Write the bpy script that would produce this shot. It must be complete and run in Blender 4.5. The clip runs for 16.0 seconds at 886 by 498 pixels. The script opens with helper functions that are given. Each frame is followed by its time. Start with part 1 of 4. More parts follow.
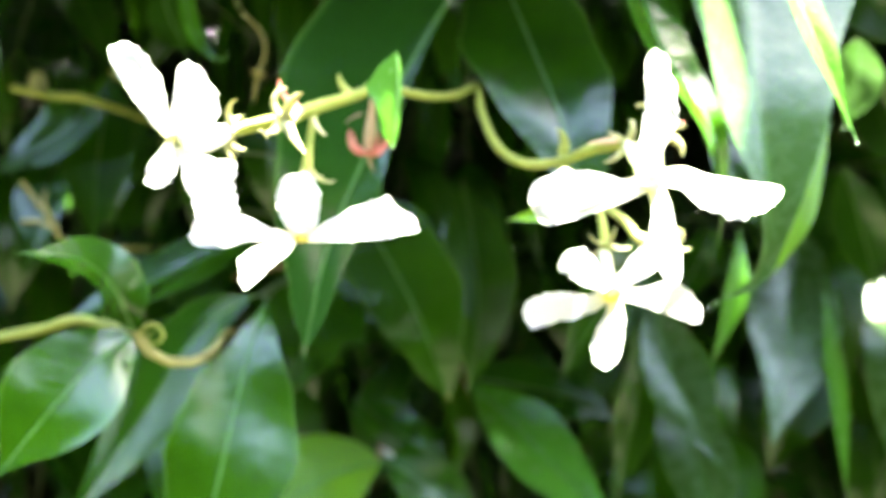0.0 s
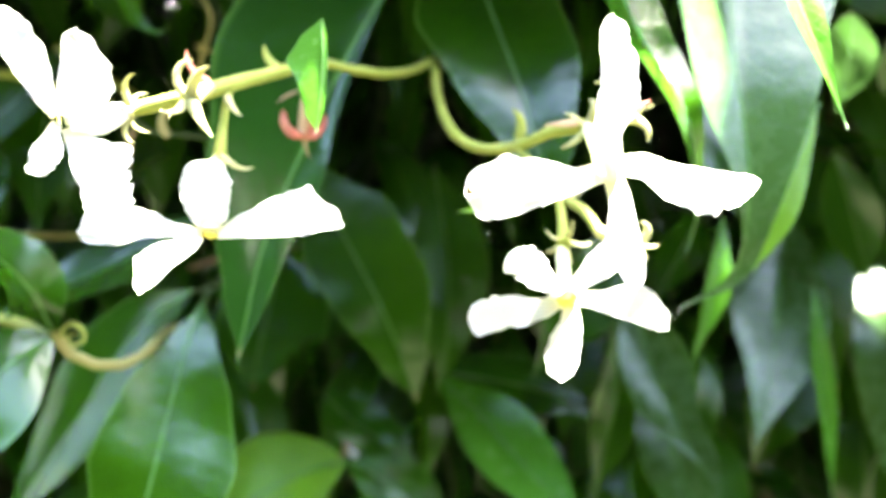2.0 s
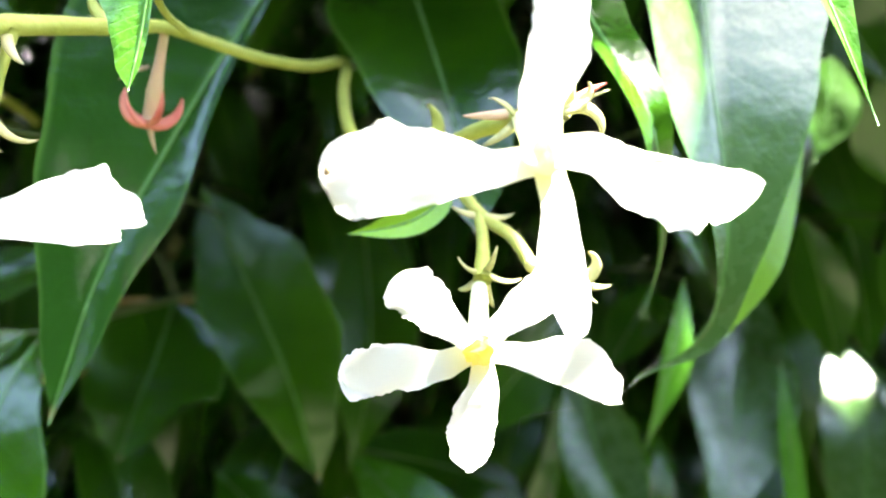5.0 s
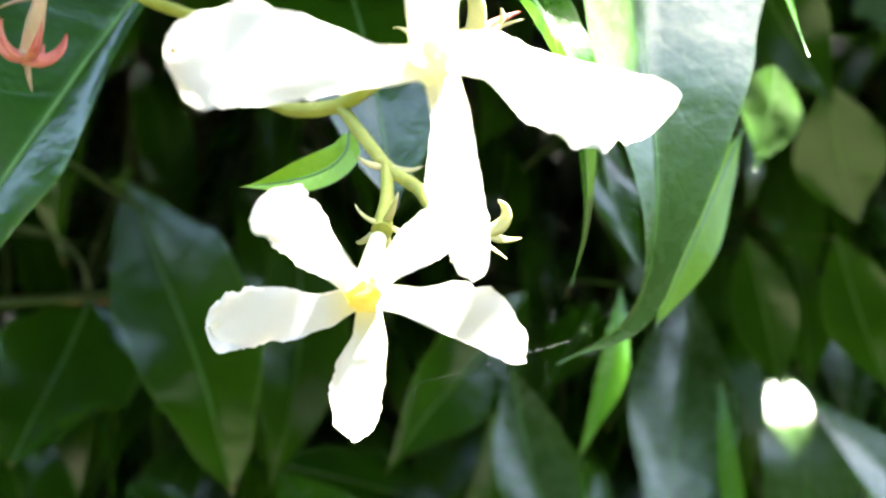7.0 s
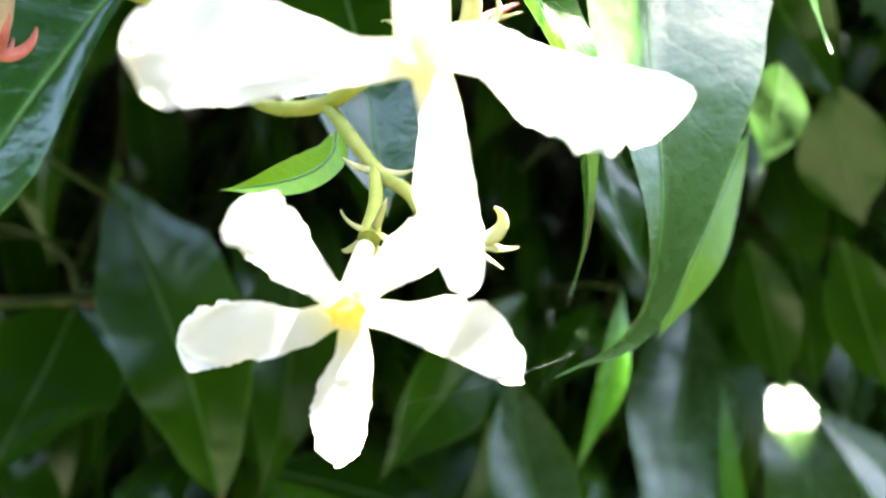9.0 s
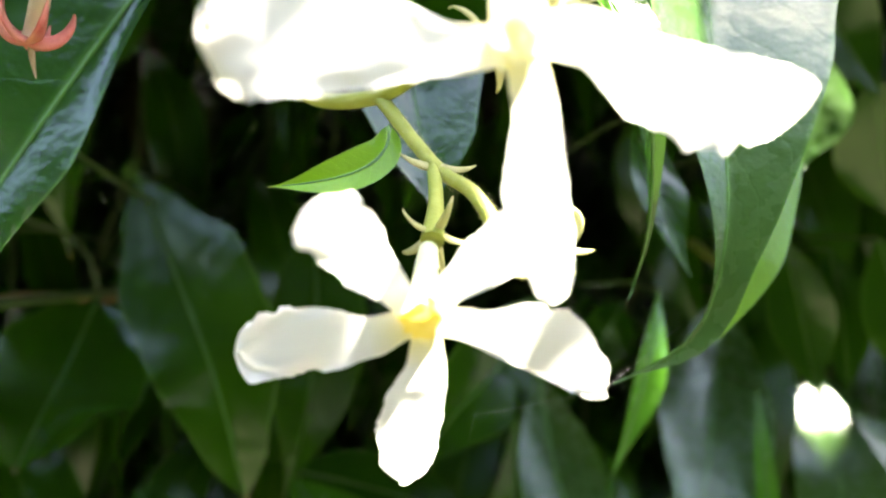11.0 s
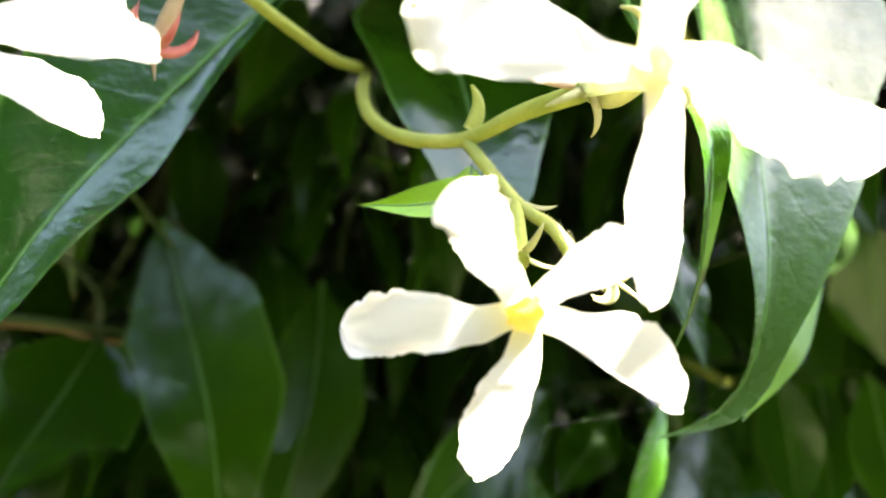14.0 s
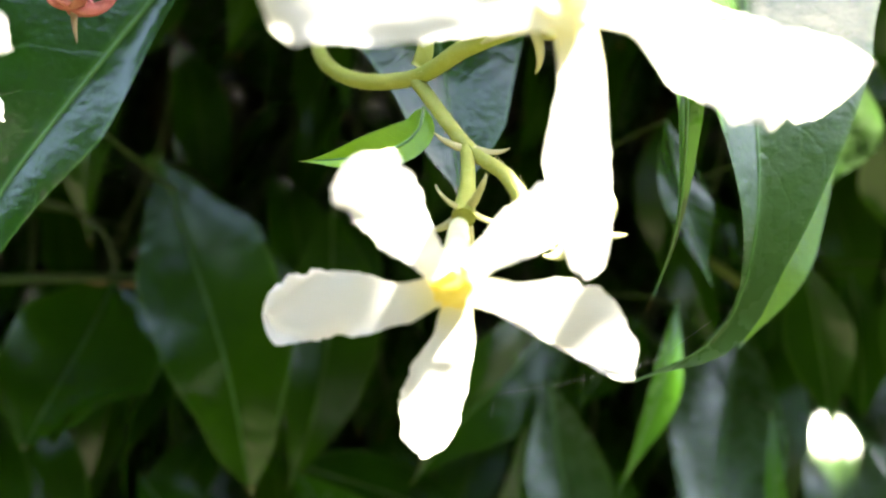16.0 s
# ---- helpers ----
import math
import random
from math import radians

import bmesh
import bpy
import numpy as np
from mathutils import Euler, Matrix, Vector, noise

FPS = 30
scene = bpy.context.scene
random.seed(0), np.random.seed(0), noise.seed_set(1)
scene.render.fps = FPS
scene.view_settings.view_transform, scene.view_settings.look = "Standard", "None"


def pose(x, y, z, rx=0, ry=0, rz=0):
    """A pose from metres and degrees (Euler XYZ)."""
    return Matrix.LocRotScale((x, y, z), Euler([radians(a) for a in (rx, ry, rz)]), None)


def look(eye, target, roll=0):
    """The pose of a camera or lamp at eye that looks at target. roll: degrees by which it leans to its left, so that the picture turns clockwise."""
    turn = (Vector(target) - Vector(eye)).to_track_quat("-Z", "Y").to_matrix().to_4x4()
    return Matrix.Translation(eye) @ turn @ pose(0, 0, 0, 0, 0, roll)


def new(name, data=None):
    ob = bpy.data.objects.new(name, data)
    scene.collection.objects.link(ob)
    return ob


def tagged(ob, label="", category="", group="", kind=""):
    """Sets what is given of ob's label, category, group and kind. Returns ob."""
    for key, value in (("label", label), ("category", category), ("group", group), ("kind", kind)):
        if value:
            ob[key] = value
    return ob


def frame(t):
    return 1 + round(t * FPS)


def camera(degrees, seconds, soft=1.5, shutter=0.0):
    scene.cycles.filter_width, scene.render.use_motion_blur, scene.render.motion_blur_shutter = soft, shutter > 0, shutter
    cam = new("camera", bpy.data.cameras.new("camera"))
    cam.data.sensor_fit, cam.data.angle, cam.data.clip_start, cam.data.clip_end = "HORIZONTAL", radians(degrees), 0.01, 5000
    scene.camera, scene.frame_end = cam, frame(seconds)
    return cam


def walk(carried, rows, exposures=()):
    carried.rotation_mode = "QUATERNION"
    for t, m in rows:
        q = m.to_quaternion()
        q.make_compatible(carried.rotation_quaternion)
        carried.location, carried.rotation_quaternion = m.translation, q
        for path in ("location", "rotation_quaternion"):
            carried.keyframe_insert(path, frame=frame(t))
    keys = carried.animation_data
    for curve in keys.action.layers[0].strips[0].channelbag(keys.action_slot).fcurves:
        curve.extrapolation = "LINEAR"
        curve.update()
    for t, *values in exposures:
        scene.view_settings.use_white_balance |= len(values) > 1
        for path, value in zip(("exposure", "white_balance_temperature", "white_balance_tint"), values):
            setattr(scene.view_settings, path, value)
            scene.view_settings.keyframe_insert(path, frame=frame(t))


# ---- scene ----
cam = camera(59.39, 16.0, 2.0)
EYE = 1.2
cam.data.dof.use_dof = True
cam.data.dof.focus_distance = 0.056
cam.data.dof.aperture_fstop = 28.0
PATH = [
    (0.0, 0.000, -0.000, 0.000, -0.00, -0.00, -0.00),
    (0.5, 0.409, 0.197, 0.314, -0.16, -0.51, 0.69),
    (1.0, 0.259, 0.271, 0.223, -0.34, -0.86, 0.61),
    (1.5, 0.363, 0.419, 0.054, -0.25, -1.06, 0.21),
    (2.0, 0.633, 1.117, 0.150, -0.46, -1.28, -0.10),
    (2.5, 0.626, 1.659, 0.108, -0.78, -1.44, -0.42),
    (3.0, 0.805, 2.313, 0.155, -1.09, -1.50, -0.38),
    (3.5, 0.994, 2.704, 0.280, -1.61, -1.28, -0.62),
    (4.0, 1.095, 2.962, 0.218, -2.23, -0.05, -1.56),
    (4.2, 1.174, 3.082, 0.099, -2.51, 1.01, -2.22),
    (6.3, 1.586, 4.038, -0.528, -6.02, 6.28, -3.81),
    (6.5, 1.763, 4.090, -0.633, -6.33, 6.58, -4.46),
    (7.0, 1.866, 4.180, -0.812, -7.21, 7.29, -4.57),
    (7.5, 2.035, 4.267, -0.764, -7.26, 7.24, -4.59),
    (8.0, 1.944, 4.352, -0.675, -7.50, 7.22, -4.62),
    (8.5, 1.947, 4.474, -0.676, -7.47, 7.17, -4.67),
    (10.8, 1.679, 4.802, -0.703, -6.85, 6.72, -4.96),
    (11.0, 1.589, 4.900, -0.622, -6.87, 6.63, -5.09),
    (11.5, 1.508, 5.133, -0.816, -6.94, 7.08, -6.16),
    (12.0, 1.278, 5.156, -1.201, -7.16, 10.84, -8.75),
    (12.5, 1.262, 5.405, -1.602, -7.93, 13.39, -10.36),
    (13.0, 1.400, 5.670, -1.845, -9.08, 14.94, -11.72),
    (13.5, 1.026, 5.253, -1.629, -9.70, 15.38, -11.32),
    (14.0, 0.895, 4.759, -1.453, -10.34, 15.70, -11.80),
    (14.5, 1.066, 4.692, -1.335, -10.88, 16.04, -12.14),
    (15.0, 1.161, 4.738, -1.109, -10.17, 13.76, -10.81),
    (15.5, 1.454, 4.917, -1.041, -8.43, 10.66, -9.56),
    (16.0, 1.509, 4.958, -0.875, -6.37, 7.70, -8.26),
]
walk(cam, [(t, pose(x / 100, y / 100, EYE + z / 100, 90 + pitch, roll, yaw)) for t, x, y, z, yaw, pitch, roll in PATH],
     [(0.0, 5.12, 7000, 3), (4.2, 4.98, 6700, 6), (6.5, 4.67, 6850, 6), (8.7, 4.72, 6850, 5), (11.0, 4.38, 7300, 7),
      (12.3, 4.28, 7650, 8), (13.5, 4.72, 7700, 8), (14.5, 4.53, 7700, 6), (16.0, 4.28, 7450, 7)])

# ---- light ----
SUN = Vector((0.27, -0.03, 0.91)).normalized()
world = bpy.data.worlds.new("sky")
scene.world = world
world.use_nodes = True
wn, wl = world.node_tree.nodes, world.node_tree.links
sky = wn.new("ShaderNodeTexSky")
sky.sky_type = "NISHITA"
sky.sun_disc = False
sky.dust_density = 2.2
sky.sun_elevation = math.asin(SUN.z)
sky.sun_rotation = math.atan2(SUN.x, SUN.y)
wl.new(sky.outputs[0], wn["Background"].inputs[0])
wn["Background"].inputs[1].default_value = 0.11
sun = new("sun", bpy.data.lights.new("sun", "SUN"))
sun.data.energy = 5.0
sun.data.angle = radians(1.2)
sun.data.color = (1.0, 0.95, 0.86)
sun.matrix_world = look(SUN * 5, (0, 0, 0))


# ---- materials ----
class Nodes:
    """Short names for building one node material."""

    def __init__(self, name):
        self.m = bpy.data.materials.new(name)
        self.m.use_nodes = True
        self.t = self.m.node_tree
        self.t.nodes.clear()
        self.out = self.t.nodes.new("ShaderNodeOutputMaterial")

    def add(self, kind, **sets):
        n = self.t.nodes.new(kind)
        for k, v in sets.items():
            setattr(n, k, v)
        return n

    def put(self, n, **values):
        for k, v in values.items():
            sock = n.inputs[k.replace("_", " ")]
            if isinstance(v, bpy.types.NodeSocket):
                self.t.links.new(v, sock)
            else:
                sock.default_value = v
        return n

    def math(self, op, a, b=0.0):
        n = self.add("ShaderNodeMath", operation=op)
        for i, v in enumerate((a, b)):
            if isinstance(v, bpy.types.NodeSocket):
                self.t.links.new(v, n.inputs[i])
            else:
                n.inputs[i].default_value = v
        return n.outputs[0]

    def mix(self, f, a, b):
        n = self.add("ShaderNodeMix", data_type="RGBA")
        for i, v in ((0, f), (6, a), (7, b)):
            if isinstance(v, bpy.types.NodeSocket):
                self.t.links.new(v, n.inputs[i])
            else:
                n.inputs[i].default_value = v if i == 0 else (*v, 1)
        return n.outputs[2]

    def noise(self, scale, detail=3.0, coord=None):
        n = self.add("ShaderNodeTexNoise")
        n.inputs["Scale"].default_value = scale
        n.inputs["Detail"].default_value = detail
        if coord is None:
            coord = self.add("ShaderNodeTexCoord").outputs["Object"]
        self.t.links.new(coord, n.inputs["Vector"])
        return n.outputs[0]

    def ramp(self, f, a, b):
        n = self.add("ShaderNodeMapRange")
        self.put(n, Value=f, From_Min=a, From_Max=b)
        return n.outputs[0]

    def end(self, shader):
        self.t.links.new(shader, self.out.inputs[0])
        return self.m


def leaf_material(name, dark, light, glow, rough, share, islands=False, veins=0.07, scorch=0.8):
    """Glossy evergreen leaf: mottled blade, pale side veins, light that comes through."""
    k = Nodes(name)
    uv = k.add("ShaderNodeTexCoord").outputs["UV"]
    xyz = k.add("ShaderNodeSeparateXYZ")
    k.put(xyz, Vector=uv)
    u, v = xyz.outputs[0], xyz.outputs[1]
    away = k.math("ABSOLUTE", k.math("MULTIPLY", k.math("SUBTRACT", v, 0.5), 2.0))
    wob = k.noise(300.0, 2.0)
    phase = k.math("ADD", k.math("SUBTRACT", k.math("MULTIPLY", u, 13.0), k.math("MULTIPLY", away, 1.5)), k.math("MULTIPLY", wob, 0.5))
    saw = k.math("ABSOLUTE", k.math("SUBTRACT", k.math("FRACT", phase), 0.5))
    vein = k.ramp(saw, 0.05, 0.0)
    rib = k.ramp(away, 0.06, 0.0)
    if islands:
        rnd = k.add("ShaderNodeNewGeometry").outputs["Random Per Island"]
    else:
        rnd = k.add("ShaderNodeObjectInfo").outputs["Random"]
    blotch = k.noise(90.0, 4.0)
    fine = k.noise(1500.0, 3.0)
    f = k.math("ADD", k.math("MULTIPLY", rnd, 0.55), k.math("MULTIPLY", k.ramp(blotch, 0.3, 0.7), 0.45))
    col = k.mix(f, dark, light)
    if islands:
        col = k.mix(k.ramp(rnd, 0.84, 0.9), col, (0.060, 0.048, 0.016))
    col = k.mix(k.math("MULTIPLY", vein, veins), col, tuple(1.9 * c for c in light))
    col = k.mix(k.math("MULTIPLY", rib, 0.5), col, (0.09, 0.22, 0.05))
    col = k.mix(k.math("MULTIPLY", k.ramp(away, 0.93, 0.985), 0.55), col, (0.085, 0.20, 0.035))
    col = k.mix(k.math("MULTIPLY", k.ramp(k.math("ADD", u, k.math("MULTIPLY", wob, 0.02)), 0.975, 0.995), scorch), col, (0.24, 0.17, 0.07))
    height = k.math("ADD", k.math("MULTIPLY", vein, -0.10), k.math("MULTIPLY", fine, 0.4))
    height = k.math("ADD", height, k.math("MULTIPLY", k.noise(230.0, 2.0), 1.7))
    bump = k.put(k.add("ShaderNodeBump"), Height=height, Strength=0.25, Distance=0.0006)
    gloss = k.ramp(k.noise(420.0, 3.0), 0.2, 0.8)
    r = k.math("ADD", k.math("MULTIPLY", gloss, 0.14), rough)
    b = k.add("ShaderNodeBsdfPrincipled")
    k.put(b, Base_Color=col, Roughness=r, Normal=bump.outputs[0], IOR=1.52)
    tr = k.put(k.add("ShaderNodeBsdfTranslucent"), Color=k.mix(f, glow, tuple(1.3 * c for c in glow)), Normal=bump.outputs[0])
    s = k.put(k.add("ShaderNodeMixShader"), Fac=share)
    k.t.links.new(b.outputs[0], s.inputs[1])
    k.t.links.new(tr.outputs[0], s.inputs[2])
    return k.end(s.outputs[0])


def petal_material():
    k = Nodes("white_petal")
    uv = k.add("ShaderNodeTexCoord").outputs["UV"]
    xyz = k.add("ShaderNodeSeparateXYZ")
    k.put(xyz, Vector=uv)
    u = xyz.outputs[0]
    throat = k.math("MULTIPLY", k.ramp(u, 0.15, 0.0), 0.75)
    col = k.mix(throat, (0.91, 0.91, 0.89), (0.86, 0.76, 0.30))
    streak = k.add("ShaderNodeTexNoise")
    scaled = k.add("ShaderNodeMapping")
    k.put(scaled, Vector=uv, Scale=(3.0, 26.0, 1.0))
    k.put(streak, Vector=scaled.outputs[0], Scale=1.0, Detail=3.0)
    bump = k.put(k.add("ShaderNodeBump"), Height=k.math("ADD", streak.outputs[0], k.math("MULTIPLY", k.noise(700.0), 0.5)), Strength=0.15, Distance=0.0003)
    b = k.add("ShaderNodeBsdfPrincipled")
    k.put(b, Base_Color=col, Roughness=0.6, Normal=bump.outputs[0])
    tr = k.put(k.add("ShaderNodeBsdfTranslucent"), Color=k.mix(throat, (0.93, 0.93, 0.90), (0.87, 0.78, 0.32)))
    s = k.put(k.add("ShaderNodeMixShader"), Fac=0.58)
    k.t.links.new(b.outputs[0], s.inputs[1])
    k.t.links.new(tr.outputs[0], s.inputs[2])
    return k.end(s.outputs[0])


def plain(name, a, b, scale, rough, bump=0.3, dist=0.0005, share=0.0, detail=4.0):
    """Two tones mottled by noise, with relief; share: light let through."""
    k = Nodes(name)
    n = k.noise(scale, detail)
    col = k.mix(k.ramp(n, 0.3, 0.7), a, b)
    bm_ = k.put(k.add("ShaderNodeBump"), Height=k.noise(scale * 4, 3.0), Strength=bump, Distance=dist)
    p = k.add("ShaderNodeBsdfPrincipled")
    k.put(p, Base_Color=col, Roughness=rough, Normal=bm_.outputs[0])
    if not share:
        return k.end(p.outputs[0])
    tr = k.put(k.add("ShaderNodeBsdfTranslucent"), Color=col)
    s = k.put(k.add("ShaderNodeMixShader"), Fac=share)
    k.t.links.new(p.outputs[0], s.inputs[1])
    k.t.links.new(tr.outputs[0], s.inputs[2])
    return k.end(s.outputs[0])


LEAF = leaf_material("glossy_leaf", (0.010, 0.044, 0.0015), (0.031, 0.102, 0.003), (0.10, 0.34, 0.02), 0.10, 0.04)
# paler copy of the glossy leaf; sky sheen is put into its base colour
SHEEN = leaf_material("sheen_leaf", (0.026, 0.068, 0.014), (0.046, 0.108, 0.024), (0.10, 0.32, 0.03), 0.2, 0.04, scorch=0.1)
# darker copy for the broad left leaf; its shade is put into the colour
SHADED = leaf_material("shaded_leaf", (0.009, 0.042, 0.004), (0.018, 0.066, 0.007), (0.08, 0.28, 0.02), 0.10, 0.04)
YOUNG = leaf_material("young_leaf", (0.045, 0.16, 0.010), (0.075, 0.23, 0.018), (0.12, 0.34, 0.03), 0.18, 0.13, veins=0.12)
# backlit look put into the material: brighter base, half the light let through
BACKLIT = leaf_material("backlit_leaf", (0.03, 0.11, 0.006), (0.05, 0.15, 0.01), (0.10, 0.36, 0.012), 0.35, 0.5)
# lit copy for leaves no sun reaches: sunlight put into the yellow-green
LIT = leaf_material("lit_leaf", (0.11, 0.27, 0.004), (0.17, 0.36, 0.006), (0.24, 0.52, 0.010), 0.34, 0.3, veins=0.25)
FOLIAGE = leaf_material("hedge_leaf", (0.009, 0.036, 0.003), (0.022, 0.070, 0.005), (0.09, 0.30, 0.02), 0.2, 0.05, True)
DARK = plain("blocker_green", (0.004, 0.016, 0.003), (0.009, 0.030, 0.005), 40.0, 0.8)
PETAL = petal_material()
WHITE = plain("petal_white", (0.84, 0.85, 0.80), (0.88, 0.88, 0.85), 300.0, 0.6, share=0.4)
TUBE = plain("corolla_tube", (0.62, 0.66, 0.36), (0.78, 0.80, 0.58), 500.0, 0.5, share=0.3)
THROAT = plain("yellow_throat", (0.80, 0.62, 0.08), (0.88, 0.74, 0.22), 900.0, 0.6, share=0.25)
PALE = plain("pale_throat", (0.84, 0.80, 0.50), (0.88, 0.86, 0.66), 900.0, 0.6, share=0.35)
GREENSTEM = plain("green_stem", (0.25, 0.30, 0.04), (0.35, 0.38, 0.08), 350.0, 0.6, share=0.12)
SEPAL = plain("pale_sepal", (0.32, 0.33, 0.12), (0.48, 0.46, 0.22), 400.0, 0.5, share=0.3)
PINK = plain("withered_pink", (0.48, 0.09, 0.08), (0.58, 0.24, 0.16), 500.0, 0.55, share=0.3)
BLUSH = plain("blushed_stalk", (0.42, 0.34, 0.16), (0.50, 0.30, 0.18), 300.0, 0.55, share=0.25)
STRAW = plain("straw_yellow", (0.28, 0.26, 0.08), (0.40, 0.35, 0.14), 400.0, 0.6)
STALK = plain("leaf_stalk_green", (0.025, 0.055, 0.01), (0.05, 0.08, 0.02), 300.0, 0.5)
DRY = plain("dry_brown", (0.17, 0.11, 0.05), (0.30, 0.21, 0.10), 600.0, 0.7)
BARK = plain("vine_bark", (0.09, 0.055, 0.03), (0.20, 0.13, 0.075), 120.0, 0.85, 0.8, 0.002)
# dark brown that stands in for the shaded depth of the hedge
BACKING = plain("dark_backing", (0.045, 0.036, 0.026), (0.085, 0.066, 0.046), 8.0, 0.9, 0.6, 0.004)
SOIL = plain("mossy_ground", (0.018, 0.021, 0.009), (0.038, 0.036, 0.018), 6.0, 0.95, 0.9, 0.01)
SILK = plain("spider_silk", (0.3, 0.3, 0.3), (0.4, 0.4, 0.4), 50.0, 0.3)


# ---- geometry, in centimetres from the first eye ----
def C(p):
    return Vector((p[0] * 0.01, p[1] * 0.01, p[2] * 0.01 + EYE))


def spline(pts, n):
    """n + 1 evenly spaced points along a smooth curve through pts."""
    p = [Vector(q) for q in pts]
    if len(p) == 2:
        return [p[0].lerp(p[1], i / n) for i in range(n + 1)]
    p = [2 * p[0] - p[1]] + p + [2 * p[-1] - p[-2]]
    fine = []
    for a in range(len(p) - 3):
        p0, p1, p2, p3 = p[a:a + 4]
        for i in range(12):
            f = i / 12
            fine.append(0.5 * (2 * p1 + (p2 - p0) * f + (2 * p0 - 5 * p1 + 4 * p2 - p3) * f ** 2 + (3 * p1 - p0 - 3 * p2 + p3) * f ** 3))
    fine.append(p[-2])
    gone = [0.0]
    for q, r in zip(fine, fine[1:]):
        gone.append(gone[-1] + (r - q).length)
    out, k = [], 0
    for i in range(n + 1):
        d = gone[-1] * i / n
        while k < len(fine) - 2 and gone[k + 1] < d:
            k += 1
        out.append(fine[k].lerp(fine[k + 1], min((d - gone[k]) / max(gone[k + 1] - gone[k], 1e-9), 1.0)))
    return out


def part(name, data, material, parent, label=""):
    """One mesh object under a thing or part; data: vertices, faces and uvs."""
    verts, faces, uvs = data
    me = bpy.data.meshes.new(name)
    me.from_pydata([C(v) for v in verts], [], faces)
    if uvs is not None:
        lay = me.uv_layers.new(name="UVMap")
        for lp in me.loops:
            lay.data[lp.index].uv = uvs[lp.vertex_index]
    me.polygons.foreach_set("use_smooth", [True] * len(me.polygons))
    me.materials.append(material)
    ob = new(name, me)
    if parent is not None:
        ob.parent = parent
    return tagged(ob, label)


def thing(name, label, category, group="", kind=""):
    return tagged(new(name), label, category, group, kind)


def sheet(rows, cols, at):
    """A grid surface: at(s, v) for s along 0..1 and v across -1..1."""
    verts, uvs, faces = [], [], []
    for i in range(rows + 1):
        for j in range(cols + 1):
            s, v = i / rows, 2 * j / cols - 1
            verts.append(at(s, v))
            uvs.append((s, v * 0.5 + 0.5))
    for i in range(rows):
        for j in range(cols):
            a = i * (cols + 1) + j
            faces.append((a, a + 1, a + cols + 2, a + cols + 1))
    return verts, faces, uvs


def tube(pts, radii, n=24, sides=8, flat=1.0, rough=0.0, seed=0):
    """A swept rod with closed ends; radii are spread along it."""
    line = spline(pts, n)
    verts, faces = [], []
    up = Vector((0.13, -0.9, 0.4))
    for i, c in enumerate(line):
        d = (line[min(i + 1, n)] - line[max(i - 1, 0)]).normalized()
        a = d.cross(up)
        if a.length < 1e-3:
            a = d.cross(Vector((1, 0, 0)))
        a.normalize()
        b = a.cross(d)
        up = b
        f = i / n * (len(radii) - 1)
        k = min(int(f), len(radii) - 2)
        r = radii[k] + (radii[k + 1] - radii[k]) * (f - k)
        for j in range(sides):
            w = 2 * math.pi * j / sides
            rr = r * (1 + rough * noise.noise(Vector((i * 0.7, j * 1.3, seed))))
            verts.append(c + a * math.cos(w) * rr + b * math.sin(w) * rr * flat)
    for i in range(n):
        for j in range(sides):
            q = i * sides
            faces.append((q + j, q + (j + 1) % sides, q + sides + (j + 1) % sides, q + sides + j))
    faces.append(tuple(range(sides)))
    faces.append(tuple(n * sides + j for j in reversed(range(sides))))
    return verts, faces, None


def blade(pts, width, face=(0, -1, 0.15), fold=0.25, wave=0.04, cup=0.0, skew=0.0, wide=0.9, twist=0.0, seed=0.0, rows=30, cols=12, tip=0.5, base=1.0, left=None, right=None):
    """A lance-shaped leaf blade along pts. fold: how far the halves rise from the midrib; skew: one half wider; wide: where it is widest; left, right: half widths at 0.15, 0.35, 0.6 and 0.85 of its length, in place of width."""
    line = spline(pts, rows)
    tang = [(line[min(i + 1, rows)] - line[max(i - 1, 0)]).normalized() for i in range(rows + 1)]
    face = Vector(face)

    def at(s, v):
        i = round(s * rows)
        t = tang[i]
        side = t.cross(face).normalized()
        up = side.cross(t).normalized()
        if twist:
            q = Matrix.Rotation(twist * s, 3, t)
            side, up = q @ side, q @ up
        f = max(math.sin(math.pi * s ** wide), 0.0) ** (base + tip * s)
        w = 0.5 * width * f * (1 + skew * (1 if v > 0 else -1))
        if left:
            w = ease((0.0, 0.15, 0.35, 0.6, 0.85, 1.0), (0.02, *(left if v > 0 else right), 0.0), s)
            w *= min(1.0, (1 - s) / 0.05) ** 0.5
        ripple = wave * width * math.sin(9 * s + 2.2 * v + seed) * abs(v) + 0.5 * wave * width * noise.noise(Vector((s * 4, v * 1.5, seed)))
        edge = 1 + 0.025 * noise.noise(Vector((s * 9, v * 3, seed + 4)))
        return line[i] + side * (v * w * edge) + up * (fold * abs(v) * w + cup * v * v * w + ripple * f)

    return sheet(rows, cols, at), line, tang


BACK = "back"


